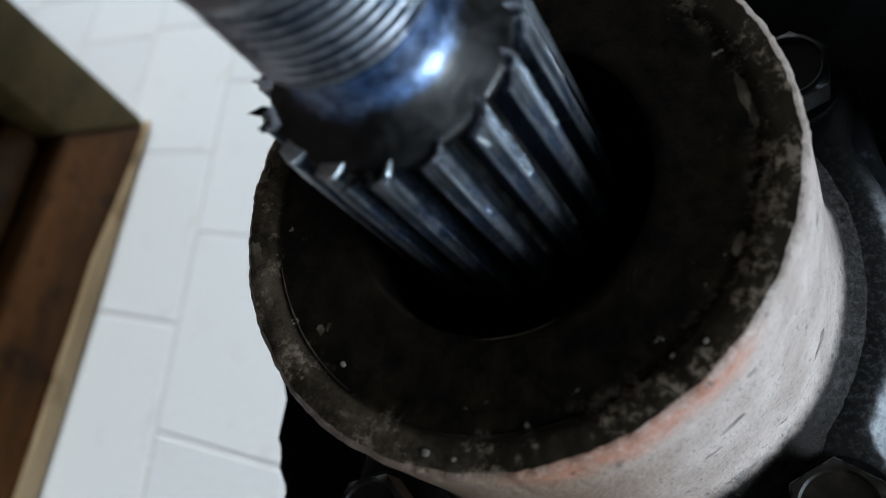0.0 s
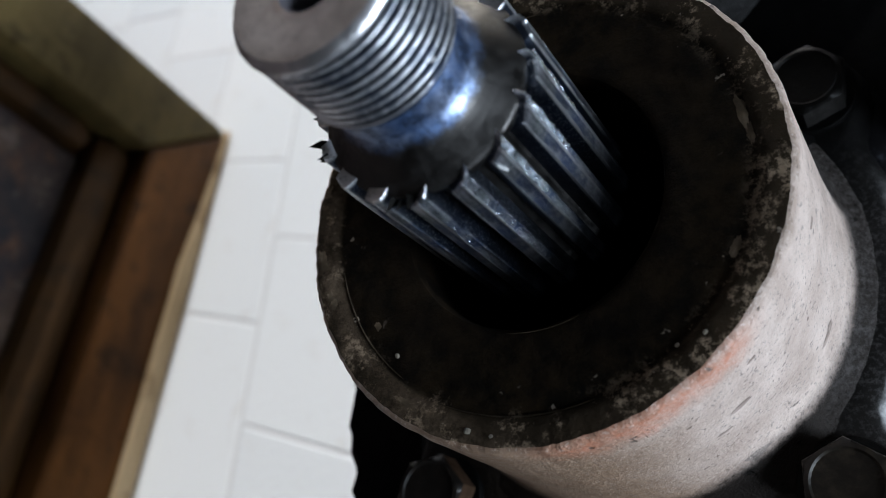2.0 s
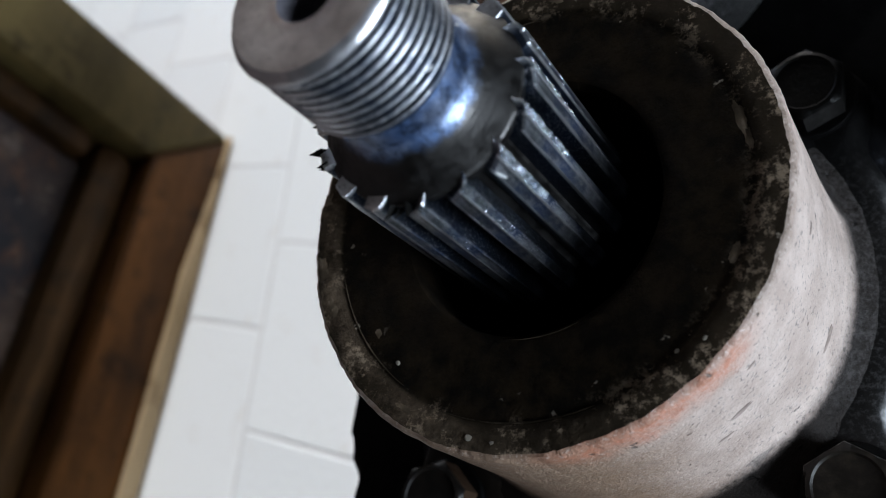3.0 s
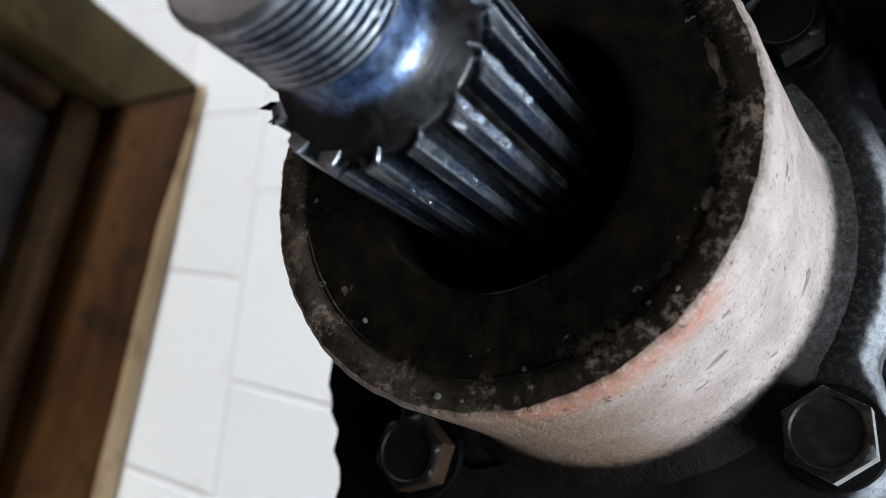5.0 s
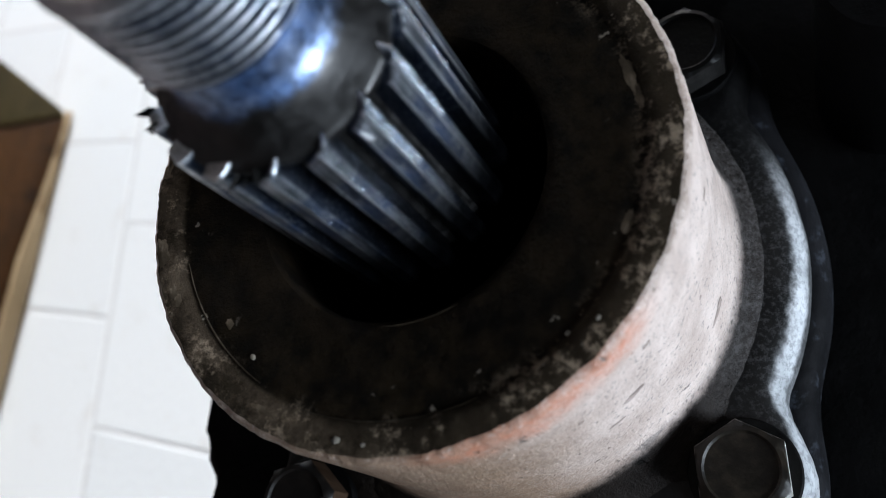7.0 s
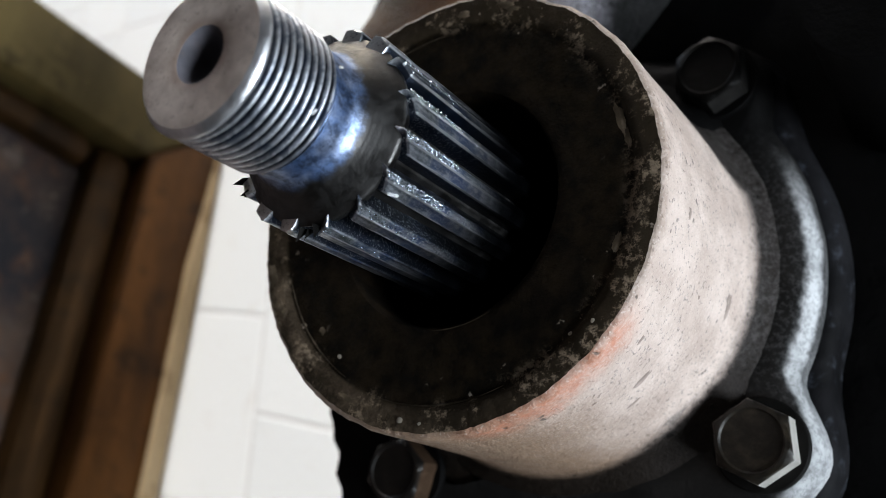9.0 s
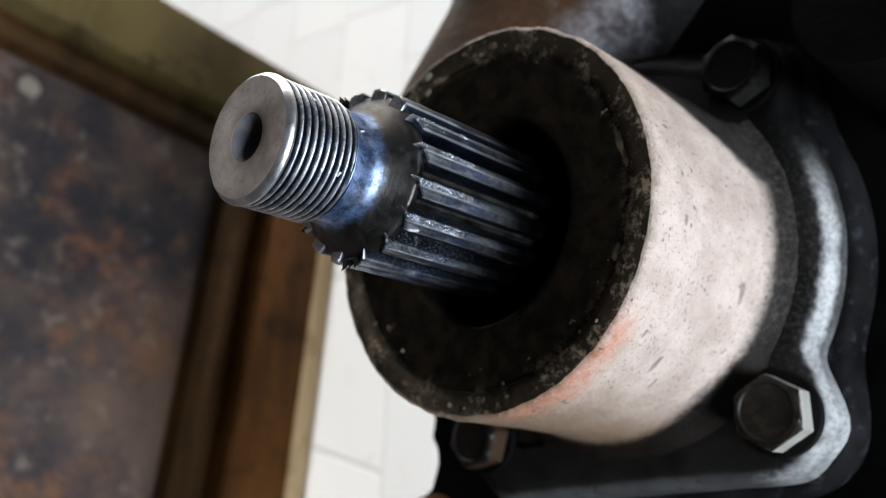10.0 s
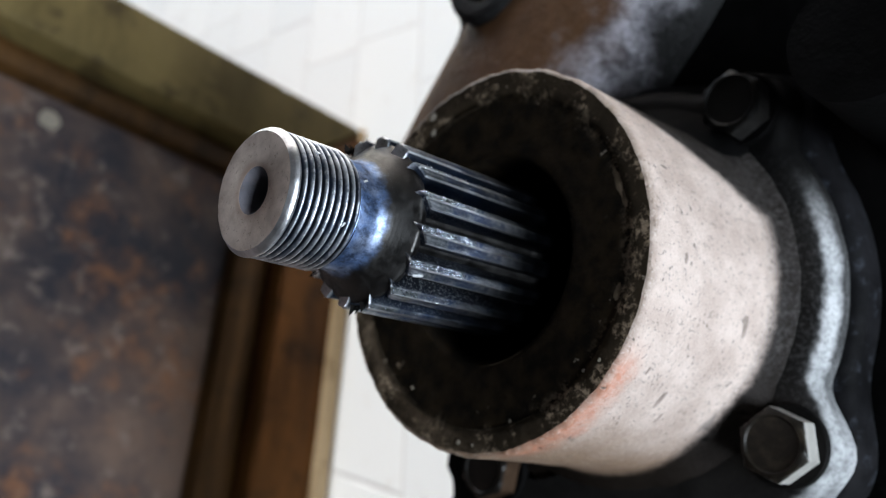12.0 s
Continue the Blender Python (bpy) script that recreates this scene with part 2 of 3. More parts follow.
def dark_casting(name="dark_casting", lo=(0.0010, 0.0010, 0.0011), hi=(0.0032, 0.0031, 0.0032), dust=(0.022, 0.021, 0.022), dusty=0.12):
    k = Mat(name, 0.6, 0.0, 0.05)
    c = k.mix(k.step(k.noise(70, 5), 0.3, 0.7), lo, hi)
    c = k.mix(k.math("MULTIPLY", k.step(k.noise(230, 5, 0.7), 0.52, 0.72), dusty), c, dust)
    h = k.math("ADD", k.noise(600, 4), k.math("MULTIPLY", k.noise(90, 3), 0.6))
    return k.done(c, k.math("MULTIPLY_ADD", k.noise(120), 0.3, 0.5), h, 0.0002)


def bolt_metal(name="bolt_steel", lo=(0.58, 0.55, 0.50), hi=(0.90, 0.88, 0.84), shaded_top=((0.008, 0.0065, 0.005), (0.030, 0.024, 0.017))):
    k = Mat(name, 0.35, 0.6, 0.2)
    x, y, z = k.xyz()
    # painted shade: the head's top is blackened, its sides stay paler
    shade = k.step(k.math("ADD", z, k.math("MULTIPLY", k.noise(700, 4), 0.0008)), 0.0052, 0.0060)
    side = k.mix(k.noise(500, 4), lo, hi)
    c = k.mix(shade, side, k.mix(k.step(k.noise(300, 5), 0.4, 0.75), shaded_top[0], shaded_top[1]))
    return k.done(c, k.math("MULTIPLY_ADD", k.noise(400), 0.3, 0.25), k.noise(900, 3), 0.0001, k.math("MULTIPLY", k.math("SUBTRACT", 1.0, shade), 0.6))


def painted_wood(name, a, b, c2):
    """Old varnish and dirt on a timber rail."""
    k = Mat(name, 0.55, 0.0, 0.1)
    c = k.mix(k.step(k.noise(14, 6, 0.65, co=k.stretched((0.25, 1, 1))), 0.32, 0.68), a, b)
    c = k.mix(k.math("MULTIPLY", k.step(k.noise(45, 5), 0.52, 0.7), 0.7), c, c2)
    return k.done(c, k.math("MULTIPLY_ADD", k.noise(30), 0.3, 0.4), k.noise(160, 4), 0.0006)


def rusty_sheet():
    k = Mat("rusty_sheet", 0.6, 0.0, 0.2)
    c = k.mix(k.step(k.noise(9, 6, 0.7), 0.36, 0.66), (0.0175, 0.017, 0.0235), (0.104, 0.069, 0.053))
    c = k.mix(k.math("MULTIPLY", k.step(k.noise(22, 6, 0.75), 0.50, 0.70), 0.75), c, (0.165, 0.072, 0.031))
    c = k.mix(k.math("MULTIPLY", k.step(k.noise(75, 5, 0.75), 0.54, 0.70), 0.7), c, (0.17, 0.135, 0.115))
    return k.done(c, k.math("MULTIPLY_ADD", k.noise(40), 0.4, 0.4), k.noise(120, 5), 0.0008)


def pale_tile():
    k = Mat("pale_tile", 0.45)
    c = k.mix(k.random(), (0.715, 0.752, 0.785), (0.775, 0.805, 0.83))
    c = k.mix(k.math("MULTIPLY", k.step(k.noise(40, 5), 0.55, 0.75), 0.35), c, (0.60, 0.57, 0.54))
    return k.done(c, 0.45, k.noise(200, 4), 0.0002)


def plain(name, a, b, scale=6, rough=0.8):
    k = Mat(name, rough)
    return k.done(k.mix(k.noise(scale, 6), a, b), rough, k.noise(scale * 12, 4), 0.001)


def limb_metal():
    """Casting with lilac-grey dust, brown rust towards one flank and shade painted on the other."""
    k = Mat("dusty_casting", 0.6, 0.0, 0.25)
    x, y, z = k.xyz()
    grey = k.mix(k.step(k.noise(130, 9, 0.80), 0.38, 0.56), (0.24, 0.23, 0.26), (0.82, 0.79, 0.88))
    grey = k.mix(k.math("MULTIPLY", k.step(k.noise(420, 4), 0.56, 0.7), 0.5), grey, (0.05, 0.045, 0.05))
    grey = k.mix(k.math("MULTIPLY", k.step(k.noise(1100, 4, 0.75), 0.50, 0.62), 0.55), grey, (0.16, 0.15, 0.165))
    brown = k.mix(k.noise(110, 6, 0.75), (0.045, 0.025, 0.014), (0.24, 0.118, 0.055))
    flank = k.step(k.math("ADD", k.math("SUBTRACT", x, k.math("MULTIPLY", y, 0.8)), k.math("MULTIPLY", k.noise(60, 4), 0.05)), -0.016, -0.042)
    # painted shade: blackens towards the flank that turns from the light
    shade = k.step(k.math("ADD", k.math("SUBTRACT", x, k.math("MULTIPLY", y, 0.8)), k.math("MULTIPLY", k.noise(70, 5), 0.03)), -0.032, -0.014)
    grey = k.mix(shade, grey, (0.006, 0.006, 0.0065))
    h = k.math("ADD", k.noise(500, 4), k.math("MULTIPLY", k.noise(1600, 2), 0.5))
    return k.done(k.mix(flank, grey, brown), 0.55, h, 0.0009)


def shaded_plate():
    """Flange casting: shade is painted on its upper side, light on its edge."""
    k = Mat("flange_casting", 0.6, 0.0, 0.10)
    x, y, z = k.xyz()
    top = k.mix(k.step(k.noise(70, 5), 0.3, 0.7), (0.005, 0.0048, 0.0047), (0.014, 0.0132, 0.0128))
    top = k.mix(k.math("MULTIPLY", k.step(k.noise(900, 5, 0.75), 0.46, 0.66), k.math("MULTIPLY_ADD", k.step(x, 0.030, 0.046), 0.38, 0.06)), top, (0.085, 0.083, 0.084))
    # painted shadow: blacker where the upper bolt's side lies dark
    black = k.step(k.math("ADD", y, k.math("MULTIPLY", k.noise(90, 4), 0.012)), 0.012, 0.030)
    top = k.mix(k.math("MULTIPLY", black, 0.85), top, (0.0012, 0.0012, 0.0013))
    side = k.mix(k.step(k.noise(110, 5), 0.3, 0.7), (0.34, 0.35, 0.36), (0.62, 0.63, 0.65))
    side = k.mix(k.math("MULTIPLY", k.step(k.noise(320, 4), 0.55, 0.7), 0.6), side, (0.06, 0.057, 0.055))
    # pale where light catches the edge, fading out with it
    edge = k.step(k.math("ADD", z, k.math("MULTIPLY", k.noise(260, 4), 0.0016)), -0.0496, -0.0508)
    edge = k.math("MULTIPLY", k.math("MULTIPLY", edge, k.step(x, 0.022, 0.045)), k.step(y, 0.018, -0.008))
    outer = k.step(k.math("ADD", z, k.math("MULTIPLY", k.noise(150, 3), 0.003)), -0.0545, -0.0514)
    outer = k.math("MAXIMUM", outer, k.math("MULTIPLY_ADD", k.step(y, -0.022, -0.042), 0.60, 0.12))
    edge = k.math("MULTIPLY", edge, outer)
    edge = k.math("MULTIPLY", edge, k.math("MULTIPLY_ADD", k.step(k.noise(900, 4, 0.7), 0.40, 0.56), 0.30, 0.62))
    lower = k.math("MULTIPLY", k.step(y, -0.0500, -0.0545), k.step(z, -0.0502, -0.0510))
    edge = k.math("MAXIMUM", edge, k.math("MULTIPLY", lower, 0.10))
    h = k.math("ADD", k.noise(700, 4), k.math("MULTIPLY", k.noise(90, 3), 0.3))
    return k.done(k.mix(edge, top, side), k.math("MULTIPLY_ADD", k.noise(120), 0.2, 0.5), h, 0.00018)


CAST, OILY, THREAD, TURNED = cast_metal(), oily_face(), thread_steel(), end_steel()
NECK = neck_steel()
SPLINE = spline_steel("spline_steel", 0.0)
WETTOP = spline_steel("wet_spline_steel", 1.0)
CHAMFER = steel("chamfer_steel", (0.42, 0.43, 0.46), (0.72, 0.73, 0.77), 0.0, (0.25, 0.45))
HOLE = dark_casting("hole_steel", (0.05, 0.05, 0.06), (0.17, 0.165, 0.19), (0.20, 0.11, 0.07), 0.5)
SLIVER = plain("bright_sliver", (0.85, 0.87, 0.9), (0.92, 0.93, 0.95), 300, 0.3)
GREASE = dark_casting("black_grease", (0.0025, 0.0025, 0.0025), (0.008, 0.0075, 0.007), (0.025, 0.022, 0.02), 0.15)
# near-black colour also stands in for shade on casing, web and seats
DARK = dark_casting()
PLATE = shaded_plate()
# a faint blue sheen of light is put into the dust colour
RIMM = dark_casting("dusty_sheen_rim", (0.003, 0.003, 0.0035), (0.011, 0.011, 0.0125), (0.060, 0.068, 0.085), 0.5)
RIB = limb_metal()
BOLT = bolt_metal()
# darker copies of the bolt steel for the bolts in shade
SHADED_DIRTY = bolt_metal("shaded_dirty_bolt_steel", (0.028, 0.017, 0.010), (0.115, 0.070, 0.045), ((0.004, 0.0034, 0.003), (0.013, 0.010, 0.008)))
SHADED_BOLT = bolt_metal("shaded_bolt_steel", (0.004, 0.004, 0.004), (0.075, 0.071, 0.068), ((0.0012, 0.0011, 0.001), (0.005, 0.0045, 0.004)))
RUSTY = dark_casting("rusty_iron", (0.05, 0.022, 0.010), (0.13, 0.06, 0.03), (0.2, 0.13, 0.09), 0.3)
POST = painted_wood("olive_paint", (0.056, 0.041, 0.015), (0.150, 0.112, 0.044), (0.028, 0.019, 0.009))
RAIL = painted_wood("brown_varnish", (0.026, 0.0105, 0.0030), (0.125, 0.050, 0.0120), (0.014, 0.007, 0.003))
LIP = painted_wood("lit_edge", (0.27, 0.18, 0.09), (0.56, 0.43, 0.27), (0.16, 0.09, 0.04))
MOULD = painted_wood("shaded_moulding", (0.012, 0.006, 0.002), (0.075, 0.036, 0.011), (0.012, 0.007, 0.003))
SPOT = plain("pale_splash", (0.22, 0.19, 0.15), (0.38, 0.34, 0.28), 300, 0.7)
SHEET = rusty_sheet()
TILE = pale_tile()
GROUT = plain("grout", (0.58, 0.60, 0.62), (0.70, 0.71, 0.73), 20)
CEIL = plain("light_blocker", (0.02, 0.018, 0.016), (0.05, 0.045, 0.04), 3)
GROUND = plain("concrete_ground", (0.42, 0.41, 0.40), (0.56, 0.55, 0.53), 2)


# ---- building helpers ----
def mesh_of(bm, name, material, smooth=None):
    bmesh.ops.recalc_face_normals(bm, faces=bm.faces)
    if smooth is not None:
        for f in bm.faces:
            f.smooth = True
        for e in bm.edges:
            if len(e.link_faces) == 2 and e.calc_face_angle(0.0) > radians(smooth):
                e.smooth = False
    me = bpy.data.meshes.new(name)
    bm.to_mesh(me)
    bm.free()
    me.materials.append(material)
    return me


def part(name, bm, material, parent, label="", smooth=35, m=None):
    ob = new(name, mesh_of(bm, name, material, smooth))
    ob.parent = parent
    if m is not None:
        ob.matrix_basis = m
    return tagged(ob, label)


def thing(name, m, label, category, group="", kind=""):
    ob = new(name)
    ob.empty_display_size = 0.02
    ob.matrix_basis = m
    return tagged(ob, label, category, group, kind)


def lathe(profile, steps=128, wobble=None):
    """Turns a profile of (radius, height) round z. wobble(angle, radius, height) returns changed (radius, height)."""
    bm = bmesh.new()
    rings = []
    for r, z in profile:
        ring = []
        for i in range(steps):
            a = 2 * math.pi * i / steps
            rr, zz = wobble(a, r, z) if wobble else (r, z)
            ring.append(bm.verts.new((rr * math.cos(a), rr * math.sin(a), zz)))
        rings.append(ring)
    for p, q in zip(rings, rings[1:]):
        for i in range(steps):
            j = (i + 1) % steps
            bm.faces.new((p[i], p[j], q[j], q[i]))
    return bm


def prism(outline, z0, z1, bevel=0.0, segments=3):
    """An outline of (x, y) from z0 up to z1, with the upper rim rounded."""
    bm = bmesh.new()
    lo = [bm.verts.new((x, y, z0)) for x, y in outline]
    hi = [bm.verts.new((x, y, z1)) for x, y in outline]
    n = len(outline)
    bm.faces.new(lo[::-1])
    top = bm.faces.new(hi)
    for i in range(n):
        j = (i + 1) % n
        bm.faces.new((lo[i], lo[j], hi[j], hi[i]))
    if bevel:
        bmesh.ops.bevel(bm, geom=list(top.edges), offset=bevel, segments=segments, profile=0.5, affect="EDGES")
    return bm


def box(x0, x1, y0, y1, z0, z1, bevel=0.0):
    bm = bmesh.new()
    bmesh.ops.create_cube(bm, size=1.0, matrix=Matrix.LocRotScale(((x0 + x1) / 2, (y0 + y1) / 2, (z0 + z1) / 2), None, (x1 - x0, y1 - y0, z1 - z0)))
    if bevel:
        bmesh.ops.bevel(bm, geom=list(bm.edges), offset=bevel, segments=2, profile=0.5, affect="EDGES")
    return bm


def rough(bm, amount, scale):
    """Uneven surface: pushes vertices about by smooth noise."""
    for v in bm.verts:
        v.co += noise.noise_vector(v.co * scale) * amount
    return bm


def arc(cx, cy, r, a0, a1, n=8):
    return [(cx + r * math.cos(radians(a0 + (a1 - a0) * i / n)), cy + r * math.sin(radians(a0 + (a1 - a0) * i / n))) for i in range(n + 1)]


# ---- the floor; unseen roof and walls added to block light ----
floor = tagged(new("floor", mesh_of(box(-2.6, 2.4, -2.4, 3.4, -0.15, -0.0003), "floor", GROUT)), "pale tiled workshop floor with grey joints", "floor", kind="structure")
ground = tagged(new("ground", mesh_of(box(-600, 600, -600, 600, -0.5, -0.155), "ground", GROUND)), "pale concrete yard reaching to the horizon", "ground", kind="structure")
ceiling = tagged(new("ceiling", mesh_of(box(-2.5, 1.6, -1.7, 3.25, 1.90, 2.0), "ceiling", CEIL)), "unseen dark roof added to shade the gearbox", "ceiling", kind="structure")
wall_west = tagged(new("wall_west", mesh_of(box(-2.6, -2.5, -1.7, 3.25, -0.002, 2.0), "wall_west", CEIL)), "unseen dark wall added to block the sky", "wall", kind="structure")
bm = box(1.5, 1.6, -1.7, -1.40, -0.002, 1.899)
for b in (box(1.5, 1.6, -0.20, 3.25, -0.002, 1.899), box(1.5, 1.6, -1.3999, -0.2001, 0.57, 1.899)):
    me = bpy.data.meshes.new("side")
    b.to_mesh(me)
    b.free()
    bm.from_mesh(me)
wall_east = tagged(new("wall_east", mesh_of(bm, "wall_east", CEIL)), "unseen dark wall with an opening for the added lamp", "wall", kind="structure")
wall_south = tagged(new("wall_south", mesh_of(box(-2.6, 1.6, -1.8, -1.7, -0.002, 2.0), "wall_south", CEIL)), "unseen dark wall added to block the sky", "wall", kind="structure")

# ---- the gearbox ----
gearbox = thing("gearbox", GEAR, "greasy dark gearbox with pale collar and splined shaft, on tiles", "gearbox")
FLANGE = -0.050


def rim_wobble(a, r, z):
    n = noise.noise(Vector((math.cos(a) * 9, math.sin(a) * 9, z * 300))) + 0.5 * noise.noise(Vector((math.cos(a) * 30, math.sin(a) * 30, z * 200)))
    n += 0.6 * noise.noise(Vector((math.cos(a) * 75, math.sin(a) * 75, z * 400)))
    k = 0.00030 if z > -0.003 else 0.00012
    return (r + k * n, z + k * 0.7 * n) if r > 0.037 else (r, z)


collar_profile = [(0.0408, 0.0), (0.0413, -0.0002), (0.0417, -0.0009), (0.04175, -0.002), (0.0418, -0.006), (0.0420, -0.014), (0.0422, -0.022), (0.0424, -0.030),
                  (0.0426, -0.036), (0.0428, -0.0395), (0.0431, -0.0425), (0.0436, -0.0450), (0.0443, -0.0470), (0.0452, -0.0484), (0.0462, -0.0492), (0.0470, -0.0497), (0.0477, -0.0505), (0.0480, -0.0530)]
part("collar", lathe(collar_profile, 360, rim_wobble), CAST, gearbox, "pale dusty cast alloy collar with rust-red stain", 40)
face_profile = [(0.0408, 0.0), (0.0395, 0.0001), (0.0380, 0.0), (0.0368, -0.0001), (0.0363, -0.0005), (0.0352, -0.0006), (0.0344, -0.0005), (0.0330, -0.0005),
                (0.0300, -0.0007), (0.0270, -0.0009), (0.0245, -0.0010), (0.0233, -0.0011), (0.0226, -0.0014), (0.0222, -0.0024), (0.0220, -0.005), (0.0219, -0.016), (0.0214, -0.017), (0.0190, -0.0175),
                (0.0186, -0.019), (0.0186, -0.040), (0.0120, -0.0405)]
part("end_face", lathe(face_profile, 360, rim_wobble), OILY, gearbox, "black oily end face with dusty rim", 40)

# square flange plate with a rounded lobe round each bolt
BOLTS = [(-48.5, 0.0560), (-137.0, 0.0565), (40.5, 0.0540), (133.0, 0.0560)]
def flange_radius(a):
    """Round flange with a lobe at each bolt."""
    best = 0.0545
    if -132 < (a + 180) % 360 - 180 < -52:
        best = min(0.0555 / abs(math.sin(radians(a))), 0.069)
    for b, d in BOLTS:
        off = radians(a - b)
        under = 0.0112 ** 2 - (d * math.sin(off)) ** 2
        if math.cos(off) > 0 and under > 0:
            best = max(best, d * math.cos(off) + math.sqrt(under))
    return best


radii = [flange_radius(2 * i) for i in range(180)]
for _ in range(3):
    radii = [(radii[i - 1] + 2 * radii[i] + radii[(i + 1) % 180]) / 4 for i in range(180)]
bm = bmesh.new()
rings = []
for inset, z in ((0.016, FLANGE), (0.0062, FLANGE), (0.0046, -0.0501), (0.0034, -0.0505), (0.0022, -0.0513), (0.0012, -0.0524), (0.0005, -0.0537), (0.0, -0.0556), (-0.0006, -0.062), (-0.0008, -0.068)):
    rings.append([bm.verts.new(((r - inset) * math.cos(radians(2 * i)), (r - inset) * math.sin(radians(2 * i)), z)) for i, r in enumerate(radii)])
for p, q in zip(rings, rings[1:]):
    for i in range(180):
        k = (i + 1) % 180
        bm.faces.new((p[i], p[k], q[k], q[i]))
rim = radii
for _ in range(14):
    rim = [(rim[i - 1] + 2 * rim[i] + rim[(i + 1) % 180]) / 4 for i in range(180)]
part("flange_plate", rough(bm, 0.0002, 160), PLATE, gearbox, "dark cast flange plate with light painted on its edge", 50)

bm = bmesh.new()
rings = []
for out, z in ((-0.006, -0.0572), (-0.0010, -0.0574), (0.0010, -0.0579), (0.0024, -0.0590), (0.0034, -0.0612), (0.0040, -0.0690)):
    rings.append([bm.verts.new(((r + out) * math.cos(radians(2 * i)), (r + out) * math.sin(radians(2 * i)), z)) for i, r in enumerate(rim)])
for p, q in zip(rings, rings[1:]):
    for i in range(180):
        k = (i + 1) % 180
        bm.faces.new((p[i], p[k], q[k], q[i]))
part("casing_rim", rough(bm, 0.0003, 45), RIMM, gearbox, "dusty dark shoulder of the casing behind the flange, with painted blue sheen", 60)

WEB = ((15, 0.0), (13.5, 0.0020), (12, 0.0044), (8, 0.0090), (4, 0.0130), (0, 0.0150), (-5, 0.0158), (-12, 0.0150), (-22, 0.0122), (-34, 0.0084), (-48, 0.0036), (-62, 0.0))


def web(at, sign):
    """Cast web that climbs from a bolt's lobe up the collar."""
    bm = bmesh.new()
    rows = []
    turns, rises = [t for t, _ in WEB][::-1], [h for _, h in WEB][::-1]
    for i in range(61):
        a = -62 + 77 * i / 60
        k = sum(float(np.interp(a + d, turns, rises)) for d in (-4, -2, 0, 2, 4)) / 5
        row = []
        for j in range(15):
            f = j / 14
            r = 0.0420 + 0.0095 * f ** 1.3
            z = -0.0512 + k * (1 - f) ** 1.7
            row.append(bm.verts.new((r * math.cos(radians(sign * a + at)), r * math.sin(radians(sign * a + at)), z)))
        rows.append(row)
    for p, q in zip(rows, rows[1:]):
        for j in range(14):
            bm.faces.new((p[j], p[j + 1], q[j + 1], q[j]))
    return rough(bm, 0.0003, 120)


# the upper web is all black, painted as lying in shade
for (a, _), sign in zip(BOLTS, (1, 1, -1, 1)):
    part("web", web(a, sign), DARK if a == 40.5 else CAST, gearbox, "oily black cast web with painted shade", 60)


def bolt(angle, dist, turn, metal, label, seat):
    """A flanged hexagon bolt: washer face, chamfered six-sided head and a stamped top."""
    bm = bmesh.new()
    rings = []
    for r, z, six in ((0.0074, 0.0, 1), (0.0074, 0.0054, 1), (0.0068, 0.0062, 0), (0.0060, 0.0064, 0), (0.0056, 0.0060, 0), (0.0030, 0.00595, 0)):
        ring = []
        for i in range(48):
            a = 2 * math.pi * i / 48
            k = math.cos(radians(30)) / math.cos((a % (math.pi / 3)) - math.pi / 6) if six else 0.93
            ring.append(bm.verts.new((r * k * 1.06 * math.cos(a), r * k * 1.06 * math.sin(a), z)))
        rings.append(ring)
    for p, q in zip(rings, rings[1:]):
        for i in range(48):
            j = (i + 1) % 48
            bm.faces.new((p[i], p[j], q[j], q[i]))
    bm.faces.new(rings[-1])
    head = part("bolt", bm, metal, gearbox, label, 30,
                pose(dist * math.cos(radians(angle)), dist * math.sin(radians(angle)), FLANGE + 0.0012, 0, 0, turn))
    part("washer", lathe([(0.0050, 0.0), (0.0086, 0.0), (0.0089, -0.0003), (0.0089, -0.0016)], 48), seat, head)
    return head


for n, ((a, d), turn) in enumerate(zip(BOLTS, (27, 8, 20, 0))):
    bolt(a, d, turn, (BOLT, SHADED_DIRTY, SHADED_BOLT, SHADED_DIRTY)[n], "dirty hexagon bolt head, darkened as in shade" if n else "hexagon bolt head with bright worn flats", GREASE if n == 0 else DARK)

# the casing behind the flange, down to the floor
outline = [(-0.0755, 0.0), (-0.0765, -0.008), (-0.0780, -0.017), (-0.0785, -0.0235), (-0.0765, -0.0275), (-0.0735, -0.0315), (-0.0712, -0.0365), (-0.0710, -0.0415), (-0.0728, -0.0462),
           (-0.0770, -0.0482), (-0.0845, -0.0515), (-0.0910, -0.060), (-0.100, -0.085), (-0.098, -0.135), (0.20, -0.135), (0.22, -0.05), (0.21, 0.12), (0.15, 0.19), (-0.06, 0.19),
           (-0.062, 0.135), (-0.0590, 0.124), (-0.0540, 0.112), (-0.0820, 0.078), (-0.0800, 0.03)]
bm = prism(outline, -0.30, -0.066, 0.003, 3)
inv = GEAR.inverted()
for v in bm.verts:
    if v.co.z < -0.2:
        p, d = GEAR @ v.co, GEAR.to_3x3() @ Vector((0, 0, 1))
        v.co = inv @ (p - d * (p.z / d.z))
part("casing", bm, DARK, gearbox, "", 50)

# added block that keeps light off the upper flange and bolt
part("shadow_lug", rough(prism(arc(0.0755, 0.0270, 0.0130, 0, 352, 44), -0.070, -0.0225, 0.004, 4), 0.0005, 90), DARK, gearbox, "added black block that shades the upper bolt", 50)

# rounded limb of the casing, running off behind the collar
bm = bmesh.new()
rows = []
